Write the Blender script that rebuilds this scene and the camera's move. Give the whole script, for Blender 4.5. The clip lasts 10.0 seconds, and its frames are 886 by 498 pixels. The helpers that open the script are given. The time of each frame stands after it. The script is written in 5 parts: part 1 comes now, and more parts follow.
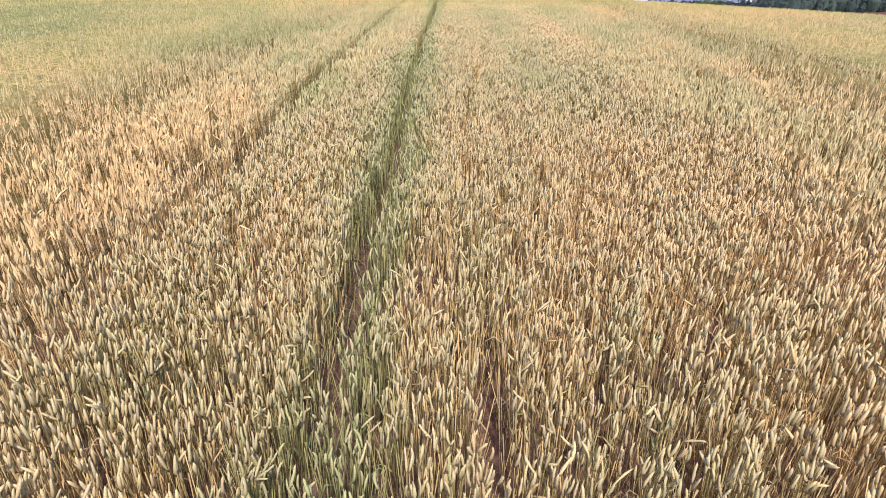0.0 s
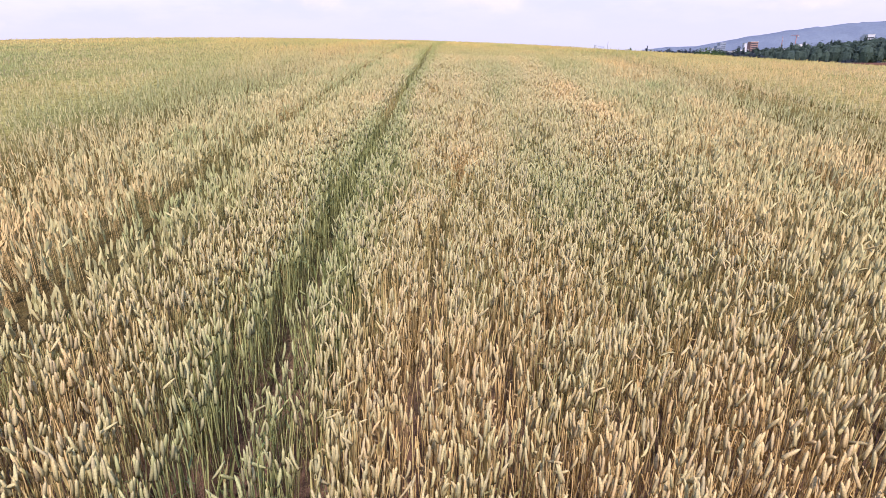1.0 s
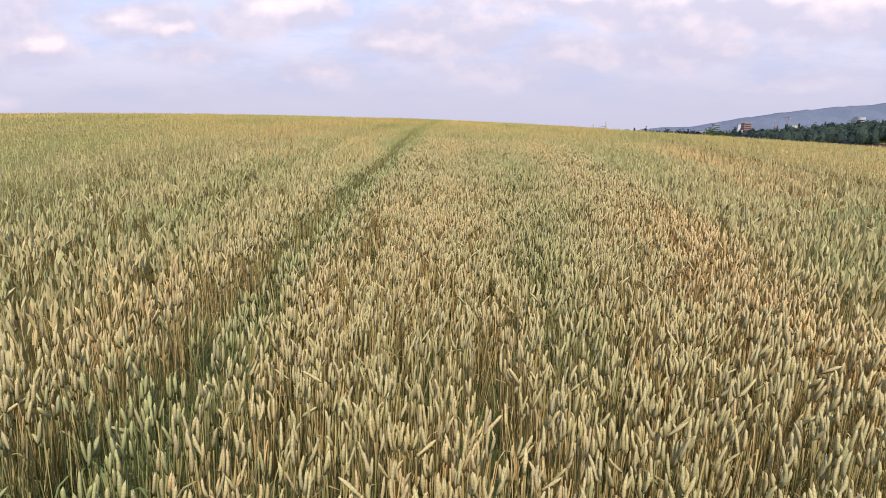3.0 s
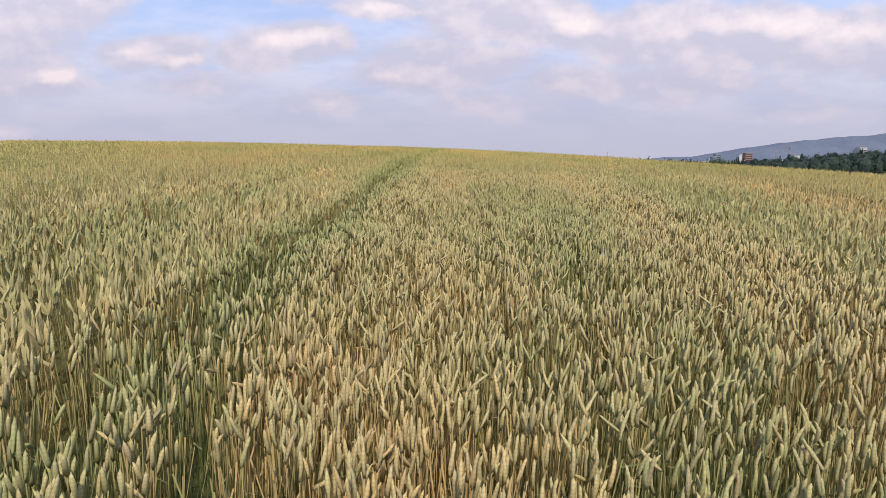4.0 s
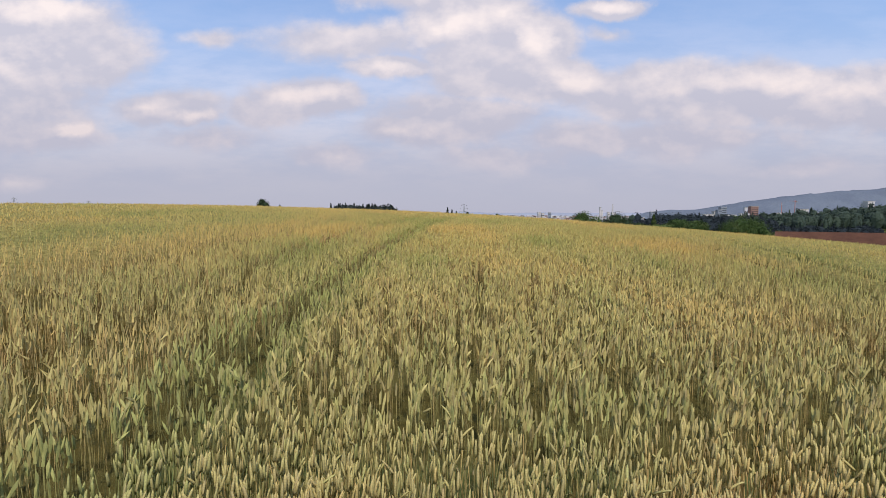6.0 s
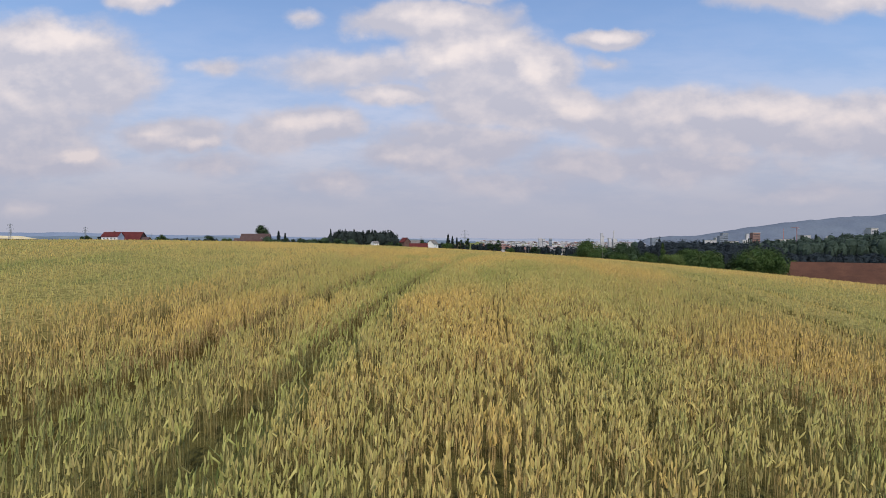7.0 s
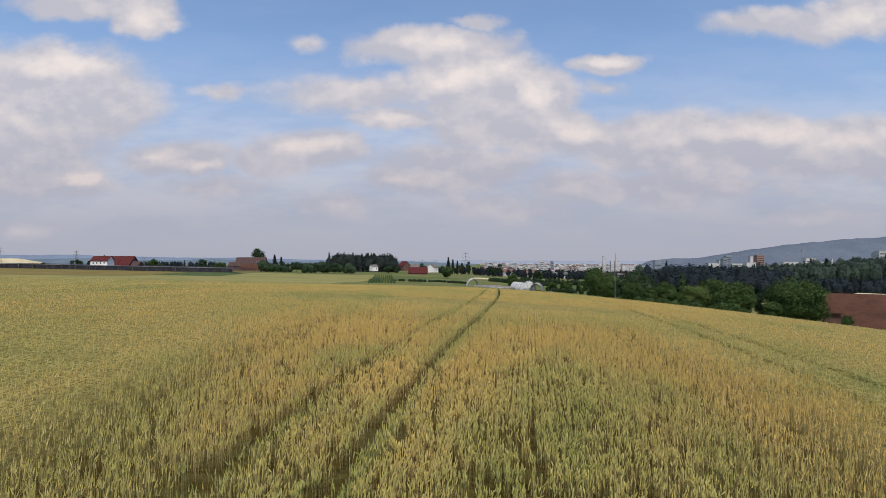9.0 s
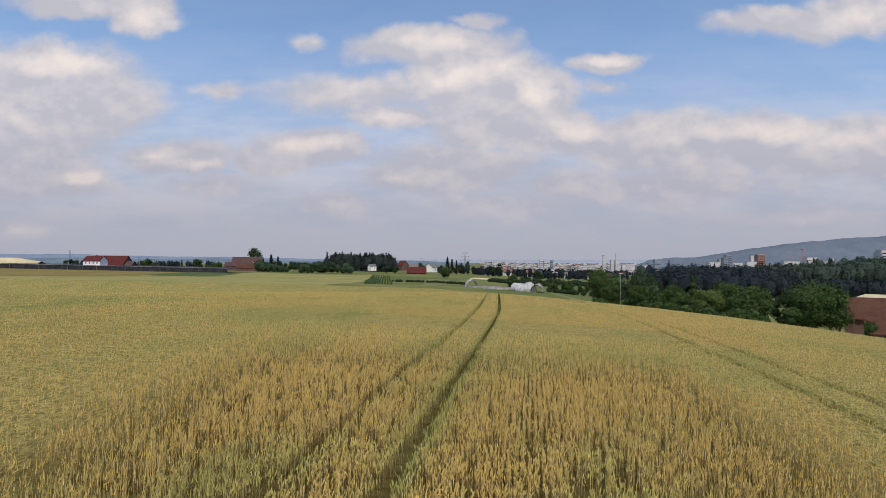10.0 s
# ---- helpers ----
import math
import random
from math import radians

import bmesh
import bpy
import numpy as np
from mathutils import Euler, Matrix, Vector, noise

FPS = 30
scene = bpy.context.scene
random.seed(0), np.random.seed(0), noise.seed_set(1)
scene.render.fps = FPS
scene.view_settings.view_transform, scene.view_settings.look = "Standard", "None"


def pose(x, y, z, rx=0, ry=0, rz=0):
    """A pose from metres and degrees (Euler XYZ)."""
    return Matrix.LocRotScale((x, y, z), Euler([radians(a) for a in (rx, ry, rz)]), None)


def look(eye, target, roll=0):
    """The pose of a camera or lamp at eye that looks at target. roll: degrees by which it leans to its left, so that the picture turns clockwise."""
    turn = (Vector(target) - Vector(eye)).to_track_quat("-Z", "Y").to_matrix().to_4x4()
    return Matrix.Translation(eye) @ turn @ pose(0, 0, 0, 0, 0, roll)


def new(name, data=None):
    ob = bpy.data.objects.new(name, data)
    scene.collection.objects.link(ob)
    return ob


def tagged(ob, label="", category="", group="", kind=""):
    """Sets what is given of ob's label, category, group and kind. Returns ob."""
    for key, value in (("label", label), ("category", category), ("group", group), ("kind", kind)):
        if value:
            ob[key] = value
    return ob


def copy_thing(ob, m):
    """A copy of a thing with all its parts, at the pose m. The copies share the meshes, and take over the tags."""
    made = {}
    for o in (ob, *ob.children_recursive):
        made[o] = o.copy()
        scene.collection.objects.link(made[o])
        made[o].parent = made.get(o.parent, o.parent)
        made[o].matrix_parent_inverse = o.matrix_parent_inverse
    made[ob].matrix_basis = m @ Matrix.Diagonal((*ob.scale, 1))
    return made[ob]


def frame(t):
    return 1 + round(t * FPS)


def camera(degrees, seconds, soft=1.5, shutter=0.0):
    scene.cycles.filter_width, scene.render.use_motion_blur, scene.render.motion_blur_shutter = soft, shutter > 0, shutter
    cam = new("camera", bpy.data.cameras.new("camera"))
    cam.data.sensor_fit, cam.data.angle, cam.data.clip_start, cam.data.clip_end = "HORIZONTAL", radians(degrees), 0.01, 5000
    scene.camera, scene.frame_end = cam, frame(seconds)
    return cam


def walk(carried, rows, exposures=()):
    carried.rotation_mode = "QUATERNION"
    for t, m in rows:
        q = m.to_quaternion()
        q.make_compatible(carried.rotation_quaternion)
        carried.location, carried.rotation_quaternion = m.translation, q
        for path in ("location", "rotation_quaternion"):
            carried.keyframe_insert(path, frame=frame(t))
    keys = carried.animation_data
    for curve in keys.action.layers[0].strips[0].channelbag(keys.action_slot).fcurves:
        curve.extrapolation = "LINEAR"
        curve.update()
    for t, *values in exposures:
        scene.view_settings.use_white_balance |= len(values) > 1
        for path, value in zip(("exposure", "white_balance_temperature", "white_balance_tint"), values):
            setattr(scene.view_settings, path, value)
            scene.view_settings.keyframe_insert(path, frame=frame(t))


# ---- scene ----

# ------------------------------------------------------------ camera
cam = camera(77.97, 10.0, soft=0.8)
PATH = [
    (0.0, pose(-0.013, -0.022, 1.988, 66.16, 1.05, -1.56)),
    (0.5, pose(0.307, 2.257, 2.054, 68.30, 0.93, -1.47)),
    (1.0, pose(0.568, 4.500, 2.130, 70.49, 0.80, -1.38)),
    (1.5, pose(0.775, 6.683, 2.210, 72.52, 0.67, -1.39)),
    (2.0, pose(0.949, 8.884, 2.269, 74.73, 0.38, -1.24)),
    (2.5, pose(1.132, 11.084, 2.335, 76.42, 0.32, -1.10)),
    (4.0, pose(1.410, 17.296, 2.309, 81.01, 0.25, -0.75)),
    (4.5, pose(1.601, 19.658, 2.510, 82.29, 0.18, -0.46)),
    (5.0, pose(1.850, 22.009, 2.797, 83.67, 0.12, -0.41)),
    (5.5, pose(2.071, 24.395, 3.088, 84.98, 0.09, -0.26)),
    (7.0, pose(2.906, 35.149, 4.384, 89.03, -0.02, -0.07)),
    (7.5, pose(3.239, 38.758, 4.879, 90.31, -0.01, -0.02)),
    (8.0, pose(3.610, 42.375, 5.274, 91.43, 0.01, 0.02)),
    (8.5, pose(3.888, 45.972, 5.723, 91.40, -0.01, 0.07)),
    (9.0, pose(4.100, 49.671, 6.158, 91.34, 0.00, 0.05)),
    (9.5, pose(4.402, 53.412, 6.534, 91.26, -0.02, 0.04)),
    (10.0, pose(4.750, 57.145, 6.873, 91.24, -0.00, -0.00)),
]
EXPOSURES = [
    (0.0, 0.82, 5950, 32), (1.0, 0.69, 5900, 31), (2.5, 0.40, 6280, 23), (4.5, -0.01, 6250, 18),
    (5.5, -0.05, 6350, 16), (7.5, -0.27, 6300, 12.5), (10.0, -0.3, 6420, 11),
]
walk(cam, PATH, EXPOSURES)

# ------------------------------------------------------------ world, sun
SUN_EL, SUN_AZ = radians(54), radians(172)      # azimuth clockwise from +y
to_sun = Vector((math.sin(SUN_AZ) * math.cos(SUN_EL), math.cos(SUN_AZ) * math.cos(SUN_EL), math.sin(SUN_EL)))
sun_data = bpy.data.lights.new("sun", "SUN")
sun_data.energy, sun_data.angle, sun_data.color = 4.1, radians(3.0), (1.0, 0.9, 0.76)
sun = new("sun", sun_data)
sun.matrix_world = look(to_sun * 100, (0, 0, 0))

world = bpy.data.worlds.new("world")
scene.world = world
world.use_nodes = True


class Nodes:
    """Short hand for building node trees."""

    def __init__(self, tree):
        self.t = tree

    def add(self, kind):
        return self.t.nodes.new(kind)

    def put(self, sock, v):
        if isinstance(v, bpy.types.NodeSocket):
            self.t.links.new(v, sock)
        else:
            sock.default_value = v

    def math(self, op, a, b=0.0, c=None, clamp=False):
        n = self.add("ShaderNodeMath")
        n.operation, n.use_clamp = op, clamp
        self.put(n.inputs[0], a)
        self.put(n.inputs[1], b)
        if c is not None:
            self.put(n.inputs[2], c)
        return n.outputs[0]

    def vec(self, op, a, b=(0, 0, 0)):
        n = self.add("ShaderNodeVectorMath")
        n.operation = op
        self.put(n.inputs[0], a)
        self.put(n.inputs[1], b)
        return n.outputs["Value"] if op in ("LENGTH", "DOT_PRODUCT") else n.outputs[0]

    def step(self, v, lo, hi, a=0.0, b=1.0):
        n = self.add("ShaderNodeMapRange")
        n.interpolation_type = "SMOOTHSTEP"
        self.put(n.inputs[0], v)
        for i, x in enumerate((lo, hi, a, b)):
            self.put(n.inputs[i + 1], x)
        return n.outputs[0]

    def noise(self, vector, scale, detail=4.0, rough=0.55, distort=0.0, colour=False):
        n = self.add("ShaderNodeTexNoise")
        if vector is not None:
            self.put(n.inputs["Vector"], vector)
        n.inputs["Scale"].default_value = scale
        n.inputs["Detail"].default_value = detail
        n.inputs["Roughness"].default_value = rough
        n.inputs["Distortion"].default_value = distort
        return n.outputs["Color"] if colour else n.outputs["Fac"]

    def mix(self, f, a, b, how="MIX"):
        n = self.add("ShaderNodeMix")
        n.data_type, n.blend_type = "RGBA", how
        self.put(n.inputs[0], f)
        self.put(n.inputs[6], (*a, 1) if isinstance(a, tuple) and len(a) == 3 else a)
        self.put(n.inputs[7], (*b, 1) if isinstance(b, tuple) and len(b) == 3 else b)
        return n.outputs[2]


# sky with broken cumulus and a hazy horizon
w = Nodes(world.node_tree)
sky = w.add("ShaderNodeTexSky")
sky.sky_type, sky.sun_disc = "NISHITA", False
sky.sun_elevation, sky.sun_rotation = SUN_EL, SUN_AZ
sky.air_density, sky.dust_density, sky.ozone_density = 1.0, 0.6, 2.0
coord = w.add("ShaderNodeTexCoord").outputs["Generated"]
sep = w.add("ShaderNodeSeparateXYZ")
w.put(sep.inputs[0], coord)
fwd = w.math("MAXIMUM", w.math("ABSOLUTE", sep.outputs[1]), 0.25)
pu = w.math("DIVIDE", sep.outputs[0], fwd)
pv = w.math("DIVIDE", sep.outputs[2], fwd)
flat_v = w.add("ShaderNodeCombineXYZ")
w.put(flat_v.inputs[0], pu)
w.put(flat_v.inputs[1], pv)
plane = flat_v.outputs[0]
wob = w.vec("SUBTRACT", w.noise(plane, 6.0, 6, 0.6, colour=True), (0.5, 0.5, 0.5))
scaled = w.vec("MULTIPLY", wob, (0.13, 0.07, 0.0))
warped = w.vec("ADD", plane, scaled)
# clouds: centre u, v, half sizes in tangents of the view, and density
WEST_BANK = [
    (-0.747, 0.305, 0.181, 0.088, 1), (-0.84, 0.206, 0.217, 0.083, 0.9), (-0.649, 0.284, 0.088, 0.052, 1), (-0.737, 0.351, 0.093, 0.043, 1),
    (-0.655, 0.158, 0.033, 0.019, 0.9), (-0.758, 0.139, 0.145, 0.026, 0.7), (-0.556, 0.457, 0.064, 0.031, 1), (-0.665, 0.477, 0.134, 0.026, 0.9),
    (-0.495, 0.193, 0.103, 0.027, 0.8), (-0.458, 0.172, 0.039, 0.015, 0.9), (-0.329, 0.183, 0.077, 0.023, 0.7), (-0.396, 0.315, 0.062, 0.019, 0.5),
    (-0.768, 0.064, 0.05, 0.013, 0.8), (-0.45, 0.14, 0.1, 0.02, 0.5),
]
MIDDLE_BANK = [
    (-0.252, 0.203, 0.088, 0.029, 1), (-0.004, 0.392, 0.134, 0.037, 1), (0.058, 0.346, 0.119, 0.05, 1), (0.156, 0.31, 0.081, 0.05, 1),
    (-0.097, 0.392, 0.072, 0.029, 0.8), (-0.169, 0.31, 0.165, 0.037, 0.55), (-0.087, 0.265, 0.083, 0.02, 0.9), (0.099, 0.263, 0.124, 0.057, 1),
    (-0.242, 0.403, 0.046, 0.015, 0.45), (0.058, 0.444, 0.043, 0.015, 0.6), (0.027, 0.17, 0.124, 0.043, 0.9), (-0.066, 0.148, 0.072, 0.027, 0.8),
    (-0.18, 0.106, 0.075, 0.02, 0.7), (0.12, 0.103, 0.13, 0.022, 0.6),
]
EAST_BANK = [
    (0.223, 0.237, 0.093, 0.043, 1), (0.357, 0.217, 0.124, 0.046, 1), (0.502, 0.21, 0.165, 0.054, 1), (0.667, 0.21, 0.176, 0.054, 1),
    (0.832, 0.206, 0.165, 0.06, 1), (0.3, 0.367, 0.052, 0.017, 1), (0.3, 0.325, 0.046, 0.015, 0.5), (0.626, 0.437, 0.114, 0.027, 0.7),
    (0.781, 0.454, 0.098, 0.037, 0.9), (0.667, 0.083, 0.1, 0.014, 0.5), (0.36, 0.135, 0.26, 0.03, 0.7),
]
# their sunlit heads
WEST_HEADS = [
    (-0.551, 0.457, 0.046, 0.021, 1), (-0.696, 0.364, 0.098, 0.029, 1), (-0.655, 0.158, 0.029, 0.012, 1), (-0.778, 0.284, 0.093, 0.052, 0.5),
    (-0.458, 0.174, 0.033, 0.012, 1), (-0.252, 0.21, 0.067, 0.018, 1), (-0.087, 0.263, 0.077, 0.014, 0.9), (-0.014, 0.4, 0.119, 0.021, 0.7),
    (-0.066, 0.144, 0.06, 0.015, 0.6), (-0.18, 0.106, 0.041, 0.012, 0.6), (-0.768, 0.064, 0.043, 0.01, 0.7), (-0.531, 0.199, 0.062, 0.014, 0.6),
]
EAST_HEADS = [
    (0.047, 0.346, 0.103, 0.033, 1), (0.163, 0.315, 0.037, 0.037, 1), (0.233, 0.232, 0.077, 0.025, 0.9), (0.3, 0.371, 0.045, 0.012, 1),
    (0.481, 0.234, 0.145, 0.025, 0.9), (0.688, 0.232, 0.155, 0.025, 0.9), (0.791, 0.459, 0.083, 0.025, 0.8), (0.089, 0.203, 0.088, 0.027, 0.6),
]


def heap(rows, at):
    """The largest of several soft ellipses: 1 in their middles, 0 at their rims, less outside."""
    mass = None
    for cu, cv, ru, rv, weight in rows:
        d = w.vec("LENGTH", w.vec("MULTIPLY", w.vec("SUBTRACT", at, (cu, cv, 0)), (1 / ru, 1 / rv, 0)))
        one = w.math("MULTIPLY", w.math("SUBTRACT", 1.48, d), weight)
        mass = one if mass is None else w.math("SMOOTH_MAX", mass, one, 0.15)
    return mass


puffs = w.noise(w.vec("MULTIPLY", plane, (1.0, 1.5, 1.0)), 8.0, 7, 0.52)
above = w.noise(w.vec("MULTIPLY", w.vec("ADD", plane, (0.010, 0.022, 0.0)), (1.0, 1.5, 1.0)), 8.0, 7, 0.52)
elsewhere = w.math("MULTIPLY", w.step(pv, 0.52, 0.75), w.step(w.noise(coord, 2.2, 5, 0.6), 0.42, 0.66, -1.0, 0.9))
aloft = w.math("ADD", w.math("MULTIPLY", elsewhere, w.step(pv, 0.48, 0.56)), w.step(pv, 0.56, 0.48, 0.0, -1.0))
mass = w.math("MAXIMUM", heap(WEST_BANK + MIDDLE_BANK + EAST_BANK, warped), aloft)
dens = w.step(w.math("ADD", mass, w.math("MULTIPLY", w.math("SUBTRACT", puffs, 0.5), 1.35)), 0.0, 0.62)
relief = w.math("MULTIPLY", w.math("SUBTRACT", puffs, above), 2.4)
crest = w.step(w.math("ADD", heap(WEST_HEADS + EAST_HEADS, warped), w.math("MULTIPLY", w.math("SUBTRACT", puffs, 0.5), 0.9)), 0.15, 1.3)
lit = w.math("ADD", w.math("MULTIPLY", crest, 0.78), w.math("ADD", relief, 0.10), clamp=True)
high = w.step(pv, 0.10, 0.34)
cloud_col = w.mix(lit, w.mix(high, (5.5, 5.5, 6.3), (6.7, 6.55, 7.1)), w.mix(high, (8.5, 7.55, 7.3), (10.9, 9.7, 8.9)))
haze_f = w.step(pv, 0.46, 0.06, 0.08, 0.97)
veil = w.noise(w.vec("MULTIPLY", plane, (1.0, 3.6, 1.0)), 4.6, 6, 0.6)
haze_col = w.mix(w.step(pv, 0.0, 0.22), (4.95, 5.05, 5.95), w.mix(w.step(veil, 0.36, 0.64), (4.9, 5.2, 6.4), (7.0, 6.6, 7.0)))
clear = w.mix(haze_f, w.mix(1.0, sky.outputs[0], (1.80, 1.93, 2.0), "MULTIPLY"), haze_col)
cov = w.math("MULTIPLY", dens, w.step(pv, 0.0, 0.14, 0.15, 0.93))
final = w.mix(cov, clear, cloud_col)
back = world.node_tree.nodes["Background"]
w.put(back.inputs[0], final)
back.inputs[1].default_value = 0.10


# ------------------------------------------------------------ materials
def material(name, make):
    m = bpy.data.materials.new(name)
    m.use_nodes = True
    n = Nodes(m.node_tree)
    b = m.node_tree.nodes["Principled BSDF"]
    make(n, b)
    return m


def bump(n, b, height, dist=0.02, strength=0.5):
    k = n.add("ShaderNodeBump")
    k.inputs["Strength"].default_value = strength
    k.inputs["Distance"].default_value = dist
    n.put(k.inputs["Height"], height)
    n.put(b.inputs["Normal"], k.outputs[0])


def attr(n, name):
    k = n.add("ShaderNodeAttribute")
    k.attribute_name = name
    return k.outputs["Fac"]


def obj_coord(n):
    return n.add("ShaderNodeTexCoord").outputs["Object"]


def surf(name, c1, c2, scale=1.0, rough=0.85, metal=0.0, fine=0.25, bump_d=0.01, rand=0.0):
    """Two tones at a coarse scale, with fine grain and relief on top."""
    def make(n, b):
        oc = obj_coord(n)
        col = n.mix(n.step(n.noise(oc, scale, 5), 0.35, 0.65), c1, c2)
        grain = n.noise(oc, scale * 14, 4, 0.65)
        col = n.mix(n.step(grain, 0.3, 0.75, 0, fine), col, tuple(x * 0.45 for x in c1))
        if rand:
            r = n.add("ShaderNodeObjectInfo").outputs["Random"]
            col = n.mix(n.math("MULTIPLY", r, rand), col, tuple(x * 0.5 for x in c2))
        n.put(b.inputs["Base Color"], col)
        b.inputs["Roughness"].default_value = rough
        b.inputs["Metallic"].default_value = metal
        b.inputs["Specular IOR Level"].default_value = 0.08 if rough > 0.7 else 0.5
        bump(n, b, grain, bump_d)
    return material(name, make)


def make_ear(n, b):
    ripe, tone, along = attr(n, "ripe"), attr(n, "tone"), attr(n, "along")
    col = n.mix(n.step(ripe, 0.0, 0.5), (0.315, 0.330, 0.092), (0.45, 0.395, 0.125))
    col = n.mix(n.step(ripe, 0.45, 1.0), col, (0.585, 0.418, 0.126))
    col = n.mix(n.math("MULTIPLY", n.step(tone, 0.0, 1.0), 0.5), col, (0.27, 0.205, 0.095))
    place = n.add("ShaderNodeSeparateXYZ")     # paler, less yellow ears towards the foot of the slope
    n.put(place.inputs[0], obj_coord(n))
    col = n.mix(n.step(place.outputs[1], 46.0, 18.0), col, n.mix(1.0, col, (1.0, 1.0, 1.40), "MULTIPLY"))
    grains = n.noise(obj_coord(n), 170.0, 2, 0.6)
    # Painted crevice shade: dark rings between the spikelets along each ear.
    husk_creases = n.math("SINE", n.math("ADD", n.math("MULTIPLY", along, 50.0), n.math("MULTIPLY", grains, 4.0)))
    col = n.mix(n.step(husk_creases, -0.2, -0.9, 0.0, 0.28), col, (0.16, 0.13, 0.05))
    n.put(b.inputs["Base Color"], col)
    b.inputs["Roughness"].default_value = 0.75
    b.inputs["Specular IOR Level"].default_value = 0.15
    bump(n, b, grains, 0.003, 0.35)


def make_stalk(n, b):
    ripe, tone = attr(n, "ripe"), attr(n, "tone")
    col = n.mix(n.step(ripe, 0.1, 0.8), (0.30, 0.32, 0.115), (0.64, 0.455, 0.19))
    col = n.mix(n.math("MULTIPLY", tone, 0.3), col, (0.24, 0.165, 0.075))
    n.put(b.inputs["Base Color"], col)
    b.inputs["Roughness"].default_value = 0.6
    b.inputs["Specular IOR Level"].default_value = 0.2


def make_leaf_blade(n, b):
    ripe, tone = attr(n, "ripe"), attr(n, "tone")
    col = n.mix(n.step(ripe, 0.2, 0.7), (0.11, 0.152, 0.042), (0.40, 0.29, 0.125))
    col = n.mix(n.math("MULTIPLY", tone, 0.4), col, (0.16, 0.11, 0.05))
    n.put(b.inputs["Base Color"], col)
    b.inputs["Roughness"].default_value = 0.6


def make_understorey(n, b):
    """Packed straw and ears seen from above, the shade of the gaps painted in; bare soil where the crop stands open."""
    oc = obj_coord(n)
    ripe, deep = attr(n, "ripe"), attr(n, "depth")
    col = n.mix(n.step(ripe, 0.0, 0.5), (0.205, 0.225, 0.078), (0.31, 0.277, 0.098))
    col = n.mix(n.step(ripe, 0.45, 1.0), col, (0.365, 0.295, 0.11))
    # Dark specks paint the shaded gaps of the packed crop into its colour.
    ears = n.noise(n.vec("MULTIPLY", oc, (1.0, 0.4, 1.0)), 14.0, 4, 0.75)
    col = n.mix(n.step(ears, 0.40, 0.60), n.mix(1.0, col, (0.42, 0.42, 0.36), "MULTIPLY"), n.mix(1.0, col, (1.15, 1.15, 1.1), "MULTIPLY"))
    # Shade deep between the plants, painted near black and mixed in by floor depth.
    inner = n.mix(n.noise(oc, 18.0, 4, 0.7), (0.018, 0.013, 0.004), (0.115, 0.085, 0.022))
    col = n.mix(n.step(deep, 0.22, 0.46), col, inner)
    # Long dark bands put the shade of the rolling crop top into the colour.
    wave_shade = n.noise(n.vec("MULTIPLY", oc, (0.35, 1.5, 1.0)), 1.6, 5, 0.7)
    col = n.mix(n.step(wave_shade, 0.42, 0.56, 0.38, 0.0), col, (0.15, 0.14, 0.05))
    clods = n.noise(oc, 9.0, 6, 0.7)
    soil = n.mix(n.step(clods, 0.35, 0.65), (0.065, 0.04, 0.028), (0.15, 0.088, 0.058))
    place = n.add("ShaderNodeSeparateXYZ")     # weeds carpet the tracks further up the slope
    n.put(place.inputs[0], oc)
    soil = n.mix(n.step(place.outputs[1], 6.0, 14.0, 0.0, 0.8), soil, (0.085, 0.115, 0.036))
    col = n.mix(n.step(deep, 0.56, 0.62), col, soil)
    n.put(b.inputs["Base Color"], col)
    b.inputs["Roughness"].default_value = 1.0
    b.inputs["Specular IOR Level"].default_value = 0.03
    bump(n, b, n.math("ADD", ears, clods), 0.06, 0.8)


def make_ground(n, b):
    oc = obj_coord(n)
    big = n.step(n.noise(oc, 0.012, 4), 0.42, 0.58)
    col = n.mix(big, (0.10, 0.125, 0.042), (0.17, 0.17, 0.062))
    mid = n.noise(oc, 0.25, 5, 0.65)
    col = n.mix(n.step(mid, 0.3, 0.7, 0.0, 0.5), col, (0.09, 0.12, 0.045))
    n.put(b.inputs["Base Color"], col)
    b.inputs["Roughness"].default_value = 1.0
    b.inputs["Specular IOR Level"].default_value = 0.05
    bump(n, b, n.noise(oc, 3.0, 5, 0.7), 0.15, 0.7)


def foliage(name, dark, light, dry=(0.12, 0.13, 0.035), clumps=0.0):
    def make(n, b):
        geo = n.add("ShaderNodeNewGeometry").outputs["Random Per Island"]
        oc = obj_coord(n)
        col = n.mix(geo, dark, light)
        col = n.mix(n.step(n.noise(oc, 0.45, 3), 0.45, 0.75, 0, 0.5), col, dry)
        n.put(b.inputs["Base Color"], col)
        b.inputs["Roughness"].default_value = 0.75
        b.inputs["Specular IOR Level"].default_value = 0.2
        if clumps:
            bump(n, b, n.noise(oc, 0.7, 5, 0.75), clumps, 1.0)
    return material(name, make)


